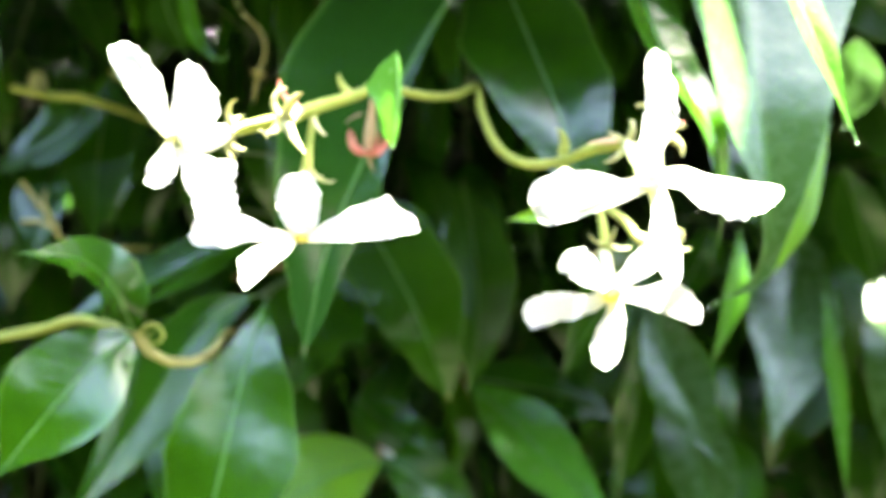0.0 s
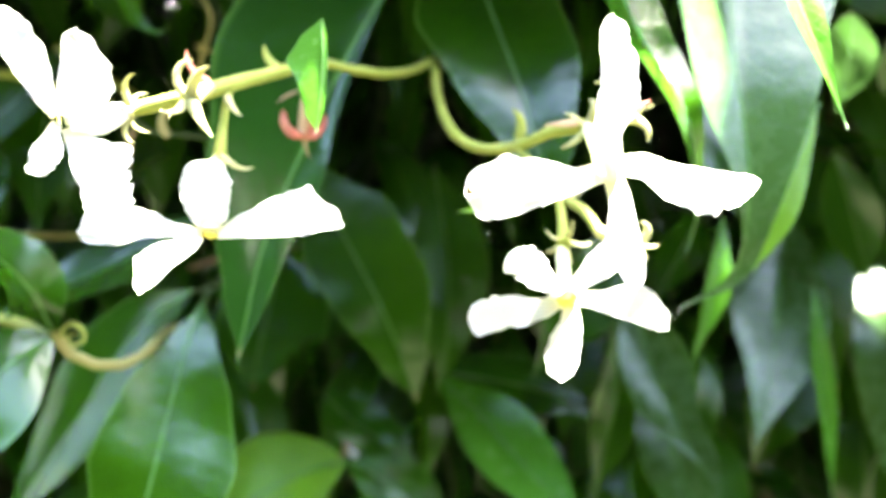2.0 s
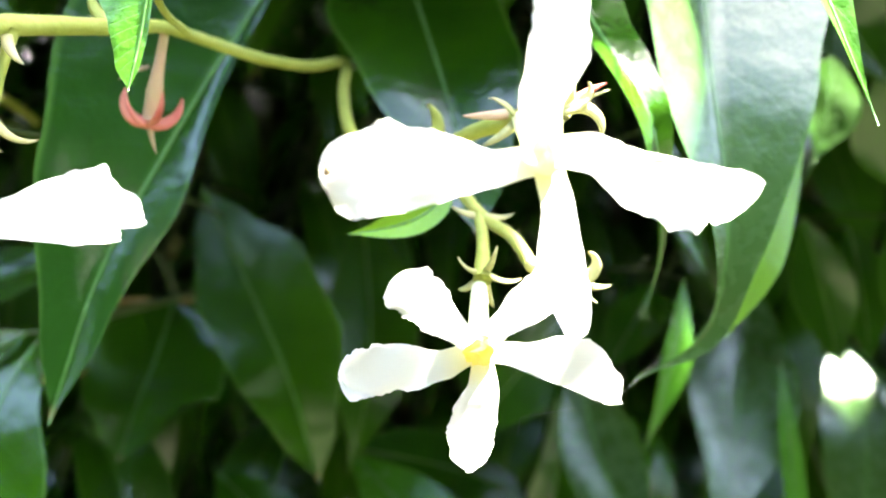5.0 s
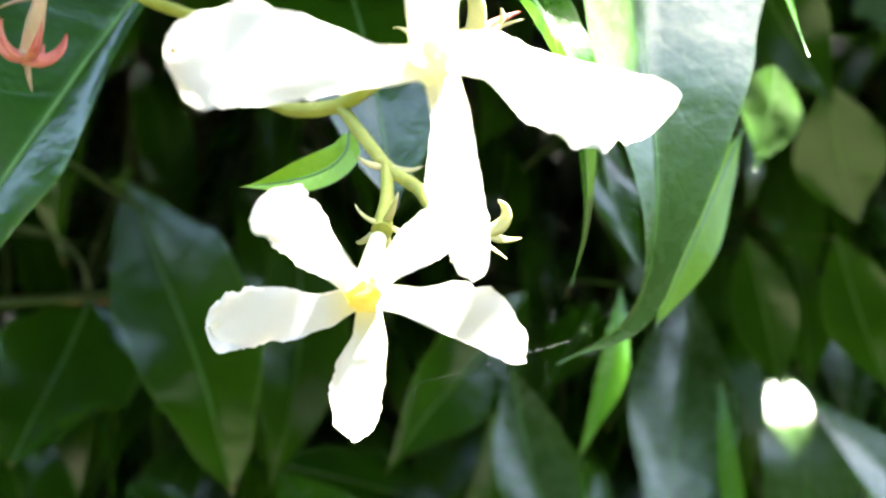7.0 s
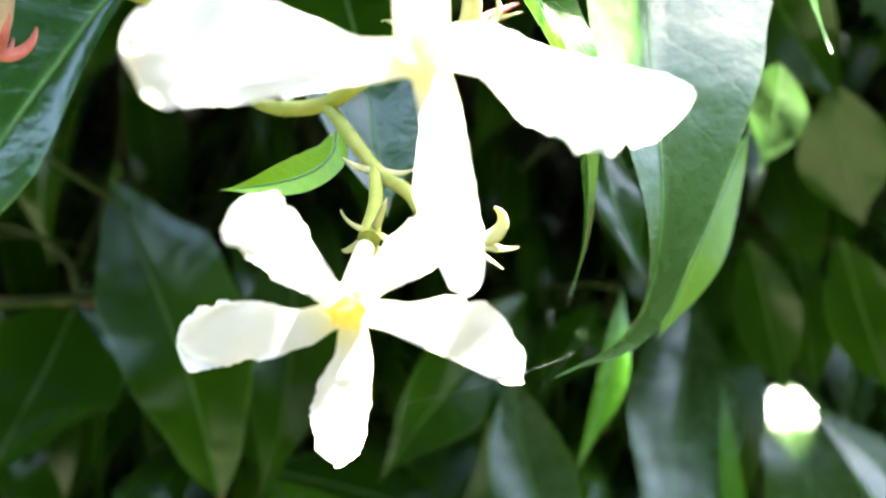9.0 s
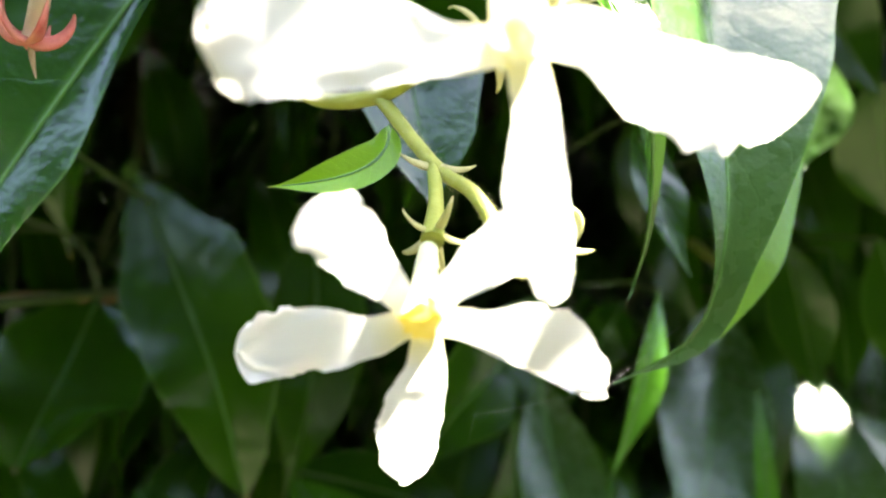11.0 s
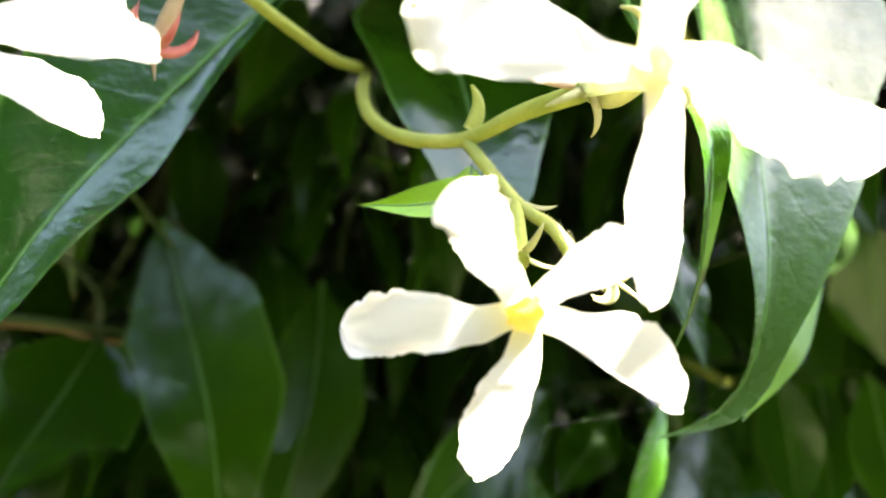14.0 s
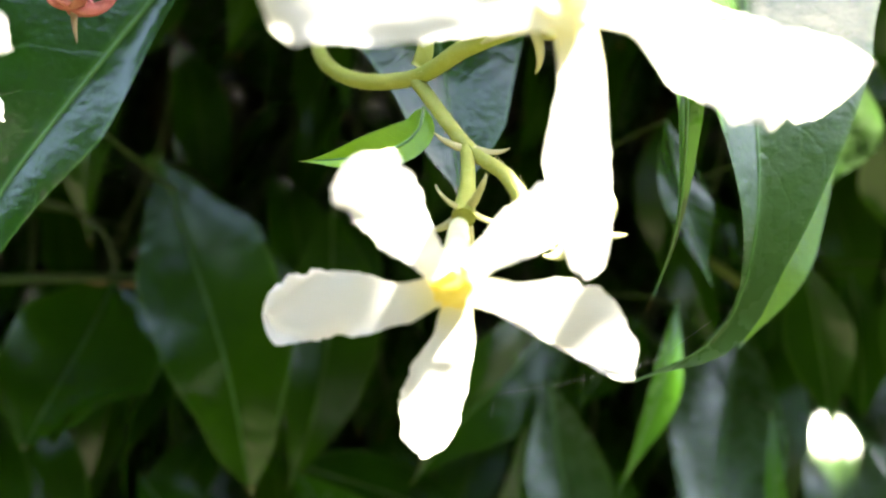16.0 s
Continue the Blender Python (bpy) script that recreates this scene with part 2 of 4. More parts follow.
def leaf(parent, pts, width, label="", material=None, rib=0.024, stalk=None, **how):
    """A leaf with its raised midrib, and its stalk where one shows."""
    data, line, tang = blade(pts, width, **how)
    ob = part("leaf", data, material or LEAF, parent, label)
    face = Vector(how.get("face", (0, -1, 0.15)))
    lift = []
    for c, t in zip(line[::3], tang[::3]):
        up = t.cross(face).normalized().cross(t).normalized()
        lift.append(c + up * 0.004)
    part("midrib", tube(lift, [rib * 1.2, rib, rib * 0.7, rib * 0.35], 26, 6, 0.6), RIB, ob, "pale green midrib")
    if stalk == BACK:
        stalk = [Vector(pts[0]) + Vector((0.05, 2.0, 0.25)), Vector(pts[0]) + Vector((0.1, 5.0, 0.4))]
    if stalk:
        part("leaf_stalk", tube([pts[0], *stalk], [rib * 1.0, rib * 1.2], 10, 6), STALK, ob)
    return ob


RIB = plain("leaf_midrib", (0.05, 0.15, 0.022), (0.085, 0.21, 0.04), 300.0, 0.4)


def ease(knots, values, s):
    """A smooth value between knots."""
    for (k0, v0), (k1, v1) in zip(zip(knots, values), zip(knots[1:], values[1:])):
        if s <= k1:
            f = (s - k0) / (k1 - k0)
            return v0 + (v1 - v0) * f * f * (3 - 2 * f) * 0.5 + (v1 - v0) * f * 0.5
    return values[-1]


def petal(flower, root, tip, left, right, face=(0, -1, 0.1), bend=0.02, curl=0.0, seed=0.0, ruffle=0.07, label="", neck=0.06, rag=0.26):
    """A white petal. left, right: how far it reaches to each side of its axis at 0.2, 0.45, 0.7 and 0.9 of its length; a ragged, slightly rolled margin."""
    root, tip, face = Vector(root), Vector(tip), Vector(face).normalized()
    d = tip - root
    length = d.length
    t = d.normalized()
    side = t.cross(face).normalized()
    up = side.cross(t).normalized()
    knots = (0.0, 0.2, 0.45, 0.7, 0.9, 1.0)
    lw, rw = (neck, *left, left[3] * 0.9), (neck, *right, right[3] * 0.9)
    width = max(left[2] + right[2], 0.3)

    def at(u, v):
        s = 1 - (1 - u) ** 1.7
        cap = 1.0 if s < 0.88 else max(1 - ((s - 0.88) / 0.12) ** 3.0, 0.0) ** 0.5
        w = 0.95 * ease(knots, rw if v > 0 else lw, s) * cap
        edge = max(abs(v) - 0.3, 0) / 0.7
        ragged = 0.5 * noise.noise(Vector((s * 9, 3 * v, seed + 9))) + 0.35 * noise.noise(Vector((s * 24, 3 * v, seed + 5)))
        w *= 1 + rag * edge * min(s * 1.5, 1) * ragged
        out = s * length * (1 + 0.05 * s ** 5 * noise.noise(Vector((v * 2.6, seed, 1.3))))
        rim = edge ** 2 * min(s * 1.6, 1) + 0.7 * max(s - 0.82, 0) / 0.18
        rf = ruffle * width * rim * (math.sin(13 * s + 4 * v + seed * 3) * 0.5 + noise.noise(Vector((s * 6, v * 3, seed))))
        lift = bend * length * math.sin(math.pi * s) + curl * length * s ** 3
        return root + t * out + side * (v * w) + up * (lift + rf)

    return part("petal", sheet(40, 18, at), PETAL, flower, label)


def hook(name, parent, root, way, bend, length, angle, width, material, label="", thick=0.35, n=14, late=1.3):
    """A narrow tongue that starts along way and curls towards bend by angle (radians); late: over 1, the curl comes towards its tip."""
    root, way = Vector(root), Vector(way).normalized()
    bend = Vector(bend)
    bend = (bend - way * bend.dot(way)).normalized()
    pts, p = [root], root
    for i in range(n):
        a = angle * ((i + 0.5) / n) ** late
        p = p + (way * math.cos(a) + bend * math.sin(a)) * (length / n)
        pts.append(p)
    return part(name, tube(pts, [width * 0.5, width * 0.55, width * 0.45, width * 0.3, width * 0.08], n, 8, thick), material, parent, label)


def hairs(parent, pts, radius, count, seed, length=0.035):
    """Fine short hairs standing off a stem, in one mesh."""
    rng = random.Random(seed)
    line = spline(pts, 120)
    verts, faces = [], []
    for i in range(count):
        k = rng.randrange(119)
        c = line[k].lerp(line[k + 1], rng.random())
        d = (line[k + 1] - line[k]).normalized()
        o = Vector((rng.gauss(0, 1), rng.gauss(0, 1), rng.gauss(0, 1)))
        o = (o - d * o.dot(d)).normalized()
        side = d.cross(o) * 0.0022
        p = c + o * radius * 0.92
        tip = p + (o + d * rng.uniform(-0.5, 0.5)) * length * rng.uniform(0.5, 1.2)
        n = len(verts)
        verts += [p + side, p - side, p + d * 0.003, tip]
        faces += [(n, n + 1, n + 3), (n + 1, n + 2, n + 3), (n + 2, n, n + 3)]
    return part("stem_hairs", (verts, faces, None), SEPAL, parent, "fine pale hairs")


def ring_ways(axis, n, tilt, turn=0.0):
    """n directions round axis, tilted from it."""
    axis = Vector(axis).normalized()
    a = axis.cross(Vector((0.3, 0.5, 0.8))).normalized()
    b = axis.cross(a)
    out = []
    for i in range(n):
        w = turn + 2 * math.pi * i / n
        o = a * math.cos(w) + b * math.sin(w)
        out.append((axis * math.cos(tilt) + o * math.sin(tilt), o))
    return out


def throat(shoot, mouth, back, label, r=0.17, lining=None):
    """A flower's tube with its yellow mouth; its petals are added under it."""
    mouth, back = Vector(mouth), Vector(back)
    d = (mouth - back).normalized()
    fl = part("flower", tube([back, back.lerp(mouth, 0.5), mouth - d * 0.05], [0.065, 0.075, 0.08, r], 14, 12), TUBE, shoot, label)
    a = d.cross(Vector((0.2, 0.3, 0.9))).normalized()
    b = d.cross(a)

    def at(s, v):
        w = math.pi * v
        rr = r * (0.03 + 0.80 * s) * (1 + 0.12 * math.cos(5 * w) * s)
        return mouth - d * 0.03 * (1 - s) ** 2 + (a * math.cos(w) + b * math.sin(w)) * rr + d * (0.035 - 0.03 * s)

    part("flower_mouth", sheet(5, 30, at), lining or THROAT, fl, "yellow mouth of the corolla tube")
    return fl


def calyx(parent, root, axis, n=5, size=0.38, tilt=0.7, angle=2.2, width=0.10, material=None, turn=0.0):
    """Curled sepals round the end of a stalk."""
    axis = Vector(axis).normalized()
    for i, (way, o) in enumerate(ring_ways(axis, n, tilt, turn)):
        hook("sepal", parent, Vector(root) + o * 0.05, way, o - axis * 0.6, size * (0.85 + 0.3 * random.random()), angle * (0.8 + 0.4 * random.random()), width, material or SEPAL)


# ---- setting ----
def slab(name, lo, hi, material, label, category):
    """A box between two corners, in metres."""
    bm = bmesh.new()
    bmesh.ops.create_cube(bm, size=1.0)
    for v in bm.verts:
        v.co = Vector(lo[i] + (v.co[i] + 0.5) * (hi[i] - lo[i]) for i in range(3))
    me = bpy.data.meshes.new(name)
    bm.to_mesh(me)
    bm.free()
    me.materials.append(material)
    return tagged(new(name, me), label, category, kind="structure")


slab("ground", (-400, -400, -0.3), (400, 400, 0.0), SOIL, "mossy brown garden ground below the hedge", "ground")
# added wall; keeps the gaps between the leaves dark
slab("wall_back", (-1.6, 0.46, 0.0), (1.6, 0.66, 2.1), BACKING, "dark wall added behind the vine to close the hedge's gaps", "wall")

# the old woody stems that carry the vine, against the wall
for x, lean_, top in ((-22, 6, 55), (-3, -5, 62), (14, 7, 58), (34, -6, 50)):
    vine = thing("climbing_stem", "rough brown woody jasmine stem climbing the wall", "vine stem", "woody stems in the hedge")
    pts = [(x + lean_ * math.sin(i * 1.3 + x), 34 + 5 * math.sin(i * 0.9 + x), -121 + (top + 121) * i / 7) for i in range(8)]
    part("stem", tube(pts, [1.3, 1.0, 0.7, 0.4], 60, 10, 1.0, 0.25, x), BARK, vine)

# ---- the two flowering shoots ----
left_shoot = thing("flowering_shoot", "thin arching jasmine shoot with four white flowers and withered calyxes", "flowering shoot")
part("stem", tube([(-2.38, 8.90, 1.36), (-1.81, 8.99, 1.52), (-1.53, 9.50, 1.74), (-1.10, 10.40, 2.08), (-0.96, 11.10, 2.33), (-0.24, 11.80, 2.32), (0.22, 12.60, 2.51), (0.58, 13.24, 2.78), (0.63, 12.60, 2.22), (0.81, 11.70, 1.56), (1.16, 11.20, 1.24), (1.63, 10.85, 1.22), (1.96, 10.30, 1.32), (2.28, 9.70, 1.33)], [0.07, 0.085, 0.07, 0.060, 0.062, 0.066, 0.068, 0.066, 0.064, 0.067, 0.08], 96, 10, 1.0, 0.08), GREENSTEM, left_shoot, "pale yellow-green hairy stem")
part("stem", tube([(0.58, 13.24, 2.78), (0.67, 15.00, 3.28), (1.12, 20.00, 4.53), (2.0, 30.0, 6.0), (-2.0, 34.0, 8.0)], [0.05, 0.06, 0.08, 0.12], 30, 8), STALK, left_shoot)

stem_ = left_shoot.children[0]
hairs(stem_, [(-2.38, 8.90, 1.36), (-1.81, 8.99, 1.52), (-1.53, 9.50, 1.74), (-1.10, 10.40, 2.08)], 0.072, 500, 1)
hairs(stem_, [(0.63, 12.60, 2.22), (0.81, 11.70, 1.56), (1.16, 11.20, 1.24), (1.63, 10.85, 1.22), (1.96, 10.30, 1.32), (2.28, 9.70, 1.33)], 0.06, 700, 2)

# flower seen from its side
mouth = Vector((-3.05, 8.75, 1.25))
fl = throat(left_shoot, mouth, (-2.46, 8.90, 1.34), "white jasmine flower with spread petals seen from the side", 0.08)
petal(fl, (-3.08, 8.75, 1.28), (-3.74, 8.76, 2.27), (0.10, 0.115, 0.115, 0.11), (0.17, 0.32, 0.33, 0.24), (-0.2, -0.95, -0.1), seed=1.0)
petal(fl, (-3.03, 8.75, 1.28), (-2.81, 8.60, 2.05), (0.06, 0.085, 0.10, 0.11), (0.38, 0.46, 0.38, 0.21), (0.2, -0.95, 0.1), seed=2.0)
petal(fl, (-3.06, 8.72, 1.21), (-3.23, 8.60, 0.69), (0.12, 0.22, 0.26, 0.165), (0.07, 0.13, 0.15, 0.12), (-0.3, -0.95, 0.1), seed=3.0)
petal(fl, (-2.96, 8.72, 1.15), (-2.53, 8.50, 0.23), (0.24, 0.54, 0.40, 0.36), (0.06, 0.09, 0.10, 0.10), (0.1, -0.95, 0.1), seed=4.0, ruffle=0.10, rag=0.5)
part("corolla_tube", tube([(-2.91, 8.75, 1.26), (-2.69, 8.80, 1.25), (-2.45, 8.88, 1.34)], [0.16, 0.15, 0.085], 12, 12), WHITE, fl)
calyx(fl, (-2.38, 8.90, 1.35), (-1, -0.1, 0.05), 5, 0.36, 0.8, 2.2, 0.07)

# flower that faces down
mouth = Vector((-1.60, 8.80, 0.11))
fl = throat(left_shoot, mouth, (-1.62, 9.15, 0.89), "white jasmine flower facing down with blown petals", 0.09)
petal(fl, (-1.62, 8.78, 0.14), (-1.58, 8.72, 0.84), (0.19, 0.29, 0.29, 0.24), (0.20, 0.23, 0.23, 0.17), (0, -1, -0.1), 0.03, seed=5.0)
petal(fl, (-1.52, 8.78, 0.13), (-0.27, 8.57, 0.22), (0.205, 0.35, 0.435, 0.21), (0.075, 0.092, 0.095, 0.06), (-0.19, -0.91, 0.37), seed=6.0)
petal(fl, (-1.68, 8.80, 0.12), (-2.80, 8.60, 0.14), (0.03, 0.05, 0.14, 0.12), (0.10, 0.23, 0.33, 0.27), (-0.05, -0.97, 0.2), seed=7.0)
petal(fl, (-1.52, 8.85, 0.12), (-0.92, 9.99, 0.17), (0.16, 0.28, 0.33, 0.19), (0.06, 0.06, 0.065, 0.065), (0.56, -0.25, -0.79), seed=9.0)
petal(fl, (-1.67, 8.75, 0.08), (-2.14, 8.35, -0.43), (0.06, 0.04, 0.04, 0.04), (0.18, 0.30, 0.33, 0.14), (-0.1, -0.93, 0.3), seed=8.0, neck=0.03)
calyx(fl, (-1.60, 9.15, 0.93), (0.1, -0.2, -1), 5, 0.32, 0.5, 1.4, 0.06)
part("flower_stalk", tube([(-1.54, 9.30, 1.63), (-1.58, 9.25, 1.35), (-1.61, 9.15, 0.89)], [0.042, 0.046, 0.075], 16, 10), GREENSTEM, fl, "pale green flower stalk")

# withered calyx on the stem, with four curled lobes
c0 = Vector((-1.78, 8.80, 1.46))
spent = part("withered_flower", tube([(-1.68, 9.10, 1.62), c0], [0.07, 0.085, 0.10], 8, 10), SEPAL, left_shoot, "withered calyx with curled cream lobes")
hook("sepal", spent, c0, (-0.75, -0.4, 0.45), (0.25, 0, 1), 0.50, 2.6, 0.10, SEPAL)
hook("sepal", spent, c0, (0.1, -0.3, 0.7), (1, 0, -0.2), 0.40, 1.1, 0.11, SEPAL)
hook("sepal", spent, c0, (-0.25, -0.4, -0.8), (-0.8, 0, 0.1), 0.38, 1.9, 0.08, SEPAL)
hook("sepal", spent, c0, (0.35, -0.5, -0.8), (0.6, 0, -0.6), 0.50, 0.5, 0.11, SEPAL)
hook("sepal", spent, c0, (-0.6, 0.4, -0.1), (-0.6, 0, -0.6), 0.34, 1.5, 0.08, SEPAL)
hook("sepal", spent, (-1.69, 9.10, 1.68), (-0.8, -0.1, 0.3), (0.1, 0, 1), 0.42, 1.4, 0.075, PINK)
hook("bract", left_shoot, (-1.54, 9.20, 1.56), (0.3, -0.3, -1), (1, 0, 0), 0.3, 0.8, 0.08, SEPAL)

# bract leaf on the stem and its small twin
leaf(left_shoot, [(-0.54, 9.08, 2.31), (-0.52, 9.05, 1.94), (-0.54, 9.02, 1.54), (-0.58, 8.98, 1.15)], 0.56, "small fresh green bract leaf, folded", YOUNG, 0.012, face=(-0.22, -0.96, -0.12), fold=0.1, left=(0.26, 0.40, 0.24, 0.14), right=(0.04, 0.05, 0.05, 0.04), wave=0.02, rows=24)
part("leaf_stalk", tube([(-0.66, 9.52, 2.15), (-0.78, 10.30, 2.20), (-0.80, 11.25, 2.32)], [0.03, 0.04], 8, 6), GREENSTEM, left_shoot)
hook("bract", left_shoot, (-1.20, 10.20, 2.03), (-0.8, -0.2, 0.5), (0.2, 0, 1), 0.34, 1.1, 0.12, GREENSTEM)

# small pink withered calyx hanging under the bract leaf
r0 = Vector((-1.08, 11.05, 1.40))
pink = part("withered_flower", tube([(-0.97, 10.95, 2.22), (-1.02, 11.00, 1.85), (-1.06, 11.04, 1.52), r0], [0.042, 0.05, 0.08, 0.07], 18, 10), BLUSH, left_shoot, "withered pink calyx with curled lobes")
for way, out in (((-0.80, -0.10, -0.95), (-0.83, -0.1, 0.55)), ((-0.30, -0.48, -1.05), (-0.45, -0.7, 0.55)), ((0.34, -0.42, -1.05), (0.5, -0.65, 0.55)), ((0.60, 0.10, -1.05), (0.83, 0.1, 0.55)), ((-0.05, 0.55, -1.15), (0, 0.83, 0.55))):
    hook("sepal", pink, r0, way, out, 0.47, 2.7, 0.13, PINK, late=0.55)
hook("style", pink, r0, (0.22, -0.1, -1), (1, 0, 0), 0.34, 0.2, 0.05, DRY, "dry brown style")
hook("bract", left_shoot, (-1.14, 11.10, 1.94), (-1, 0, -0.3), (0, 0, -1), 0.32, 0.5, 0.05, DRY)

right_shoot = left_shoot
FORK = Vector((1.63, 10.85, 1.22))
part("stem", tube([FORK, (2.07, 10.38, 0.62), (2.33, 10.15, 0.41), (2.47, 9.95, 0.17)], [0.056, 0.054, 0.052, 0.056], 24, 10, 1.0, 0.08), GREENSTEM, right_shoot)
hairs(right_shoot.children[-1], [FORK, (2.07, 10.38, 0.62), (2.33, 10.15, 0.41), (2.47, 9.95, 0.17)], 0.053, 450, 3)
leaf(right_shoot, [(1.74, 10.85, 1.00), (1.71, 10.75, 0.75), (1.50, 10.70, 0.56), (1.18, 10.72, 0.45), (0.86, 10.78, 0.39)], 0.33, "narrow bract leaf, its sunlit yellow-green put into the colour", LIT, 0.012, face=(0.0, -0.95, 0.2), fold=0.35, wide=0.75, rows=20, cols=8)
hook("bract", right_shoot, (1.65, 10.80, 1.29), (0.3, -0.2, 0.8), (-1, 0, 0.3), 0.42, 1.3, 0.13, GREENSTEM)
hook("bract", right_shoot, (2.22, 9.72, 1.37), (-0.95, 0.1, -0.15), (0, 0, 1), 0.40, 0.15, 0.10, BLUSH, "pinkish pointed bract")
hook("bract", right_shoot, (2.05, 10.35, 0.59), (-1, -0.2, 0.05), (0, 0, 1), 0.25, 0.5, 0.07, SEPAL)
hook("bract", right_shoot, (2.11, 10.30, 0.59), (0.9, -0.2, -0.25), (0.2, 0, 1), 0.27, 0.9, 0.07, SEPAL)

# the large open flower
mouth = Vector((2.18, 8.15, 0.70))
fl = throat(right_shoot, mouth, (2.27, 9.60, 1.30), "large open white jasmine flower with ruffled petals", 0.13, PALE)
big_left = petal(fl, (2.14, 8.17, 0.69), (0.92, 7.92, 0.47), (0.15, 0.20, 0.255, 0.265), (0.085, 0.22, 0.305, 0.24), (0.2, -0.98, -0.01), seed=11.0, label="white petal with a browned edge", neck=0.10)
petal(fl, (2.19, 8.15, 0.76), (2.13, 7.80, 1.98), (0.20, 0.16, 0.128, 0.119), (0.131, 0.31, 0.30, 0.161), (0.39, -0.89, -0.24), seed=12.0, neck=0.15, rag=0.4)
petal(fl, (2.24, 8.15, 0.76), (3.45, 7.93, 0.60), (0.154, 0.085, 0.068, 0.06), (0.105, 0.315, 0.38, 0.29), (-0.22, -0.89, -0.41), seed=13.0, ruffle=0.10, rag=0.5, neck=0.10)
petal(fl, (2.24, 8.17, 0.64), (2.585, 8.73, -0.39), (0.128, 0.135, 0.145, 0.13), (0.09, 0.185, 0.168, 0.10), (0.07, -0.89, -0.45), seed=14.0, neck=0.10)
part("petal_scar", tube([(0.915, 7.915, 0.56), (0.930, 7.915, 0.50), (0.945, 7.93, 0.44), (0.96, 7.95, 0.38)], [0.012, 0.032, 0.026, 0.008], 14, 8, 0.35, 0.5, 3), DRY, big_left, "dry brown petal edge")
calyx(fl, (2.26, 9.55, 1.28), (0.3, -0.9, -0.1), 5, 0.36, 0.9, 2.3, 0.08)

# the open star flower below it
mouth = Vector((1.955, 9.00, -0.54))
fl = throat(right_shoot, mouth, (2.04, 9.85, -0.06), "open white star-shaped jasmine flower with yellow mouth", 0.13)
petal(fl, (1.90, 9.02, -0.55), (1.00, 9.42, -0.785), (0.160, 0.192, 0.195, 0.19), (0.068, 0.168, 0.22, 0.168), (-0.34, -0.91, -0.23), curl=0.03, seed=21.0, ruffle=0.13, rag=0.35, neck=0.085)
petal(fl, (2.00, 9.03, -0.60), (1.98, 9.58, -1.46), (0.15, 0.17, 0.18, 0.14), (0.085, 0.18, 0.20, 0.15), (-0.22, -0.82, -0.53), seed=22.0, neck=0.085)
petal(fl, (2.02, 9.00, -0.52), (3.02, 9.13, -0.86), (0.16, 0.335, 0.36, 0.22), (0.04, 0.042, 0.04, 0.045), (0.05, -0.97, -0.23), seed=23.0, neck=0.085)
petal(fl, (1.92, 8.98, -0.49), (1.38, 8.53, -0.03), (0.10, 0.19, 0.195, 0.23), (0.085, 0.115, 0.17, 0.175), (0.14, -0.78, -0.61), curl=0.03, seed=24.0, ruffle=0.12, rag=0.35, neck=0.085)
petal(fl, (2.00, 9.00, -0.47), (2.66, 8.80, -0.02), (0.15, 0.24, 0.28, 0.20), (0.04, 0.06, 0.06, 0.06), (0.0, -1, 0.1), seed=25.0, neck=0.085)
calyx(fl, (2.08, 9.90, 0.05), (-0.1, -0.8, -0.6), 5, 0.28, 0.7, 1.9, 0.06)
part("flower_stalk", tube([(2.07, 10.38, 0.62), (2.09, 10.15, 0.31), (2.06, 9.85, 0.00)], [0.05, 0.055, 0.08], 14, 10), GREENSTEM, fl, "pale green flower stalk")

# spent flower at the end of the side stem
e0 = Vector((2.72, 9.75, 0.01))
spent = part("withered_flower", tube([(2.46, 9.95, 0.17), (2.59, 9.85, 0.09), e0], [0.06, 0.085, 0.11], 10, 10), SEPAL, right_shoot, "faded calyx with a long style")
hook("style", spent, e0, (0.9, -0.2, -0.4), (0, 0, -1), 0.30, 0.2, 0.05, SEPAL, "cream style with brown tip")
calyx(spent, e0, (0.9, -0.2, -0.4), 4, 0.26, 0.9, 2.2)
hook("sepal", spent, (2.82, 9.60, 0.05), (0.95, -0.3, 0.25), (-0.3, 0, 1), 0.30, 2.6, 0.11, SEPAL)
hook("sepal", spent, (2.82, 9.60, 0.01), (0.9, -0.3, -0.3), (0.2, 0, 1), 0.24, 0.7, 0.07, SEPAL)

# faded calyx behind the large flower
f0 = Vector((2.52, 9.20, 1.29))
spent = part("withered_flower", tube([(2.28, 9.70, 1.31), (2.42, 9.50, 1.21), f0], [0.05, 0.07, 0.09], 10, 10), SEPAL, right_shoot, "faded calyx with rolled cream lobes")
hook("sepal", spent, f0, (0.35, -0.2, 0.9), (-1, 0, 0.3), 0.60, 2.2, 0.12, SEPAL)
hook("sepal", spent, f0, (0.85, -0.3, 0.35), (0.2, 0, -1), 0.46, 2.3, 0.11, SEPAL)
hook("sepal", spent, f0, (0.9, -0.4, -0.1), (0.2, 0, 1), 0.36, 2.2, 0.10, SEPAL)
hook("style", spent, f0, (0.75, -0.1, 0.66), (1, 0, 0), 0.40, 0.3, 0.08, PINK)
hook("style", spent, f0, (0.85, -0.1, 0.5), (1, 0, 0), 0.40, 0.2, 0.05, SEPAL)

# spider thread
silk = thing("spider_thread", "fine pale spider thread strung between flower and leaf", "spider silk")
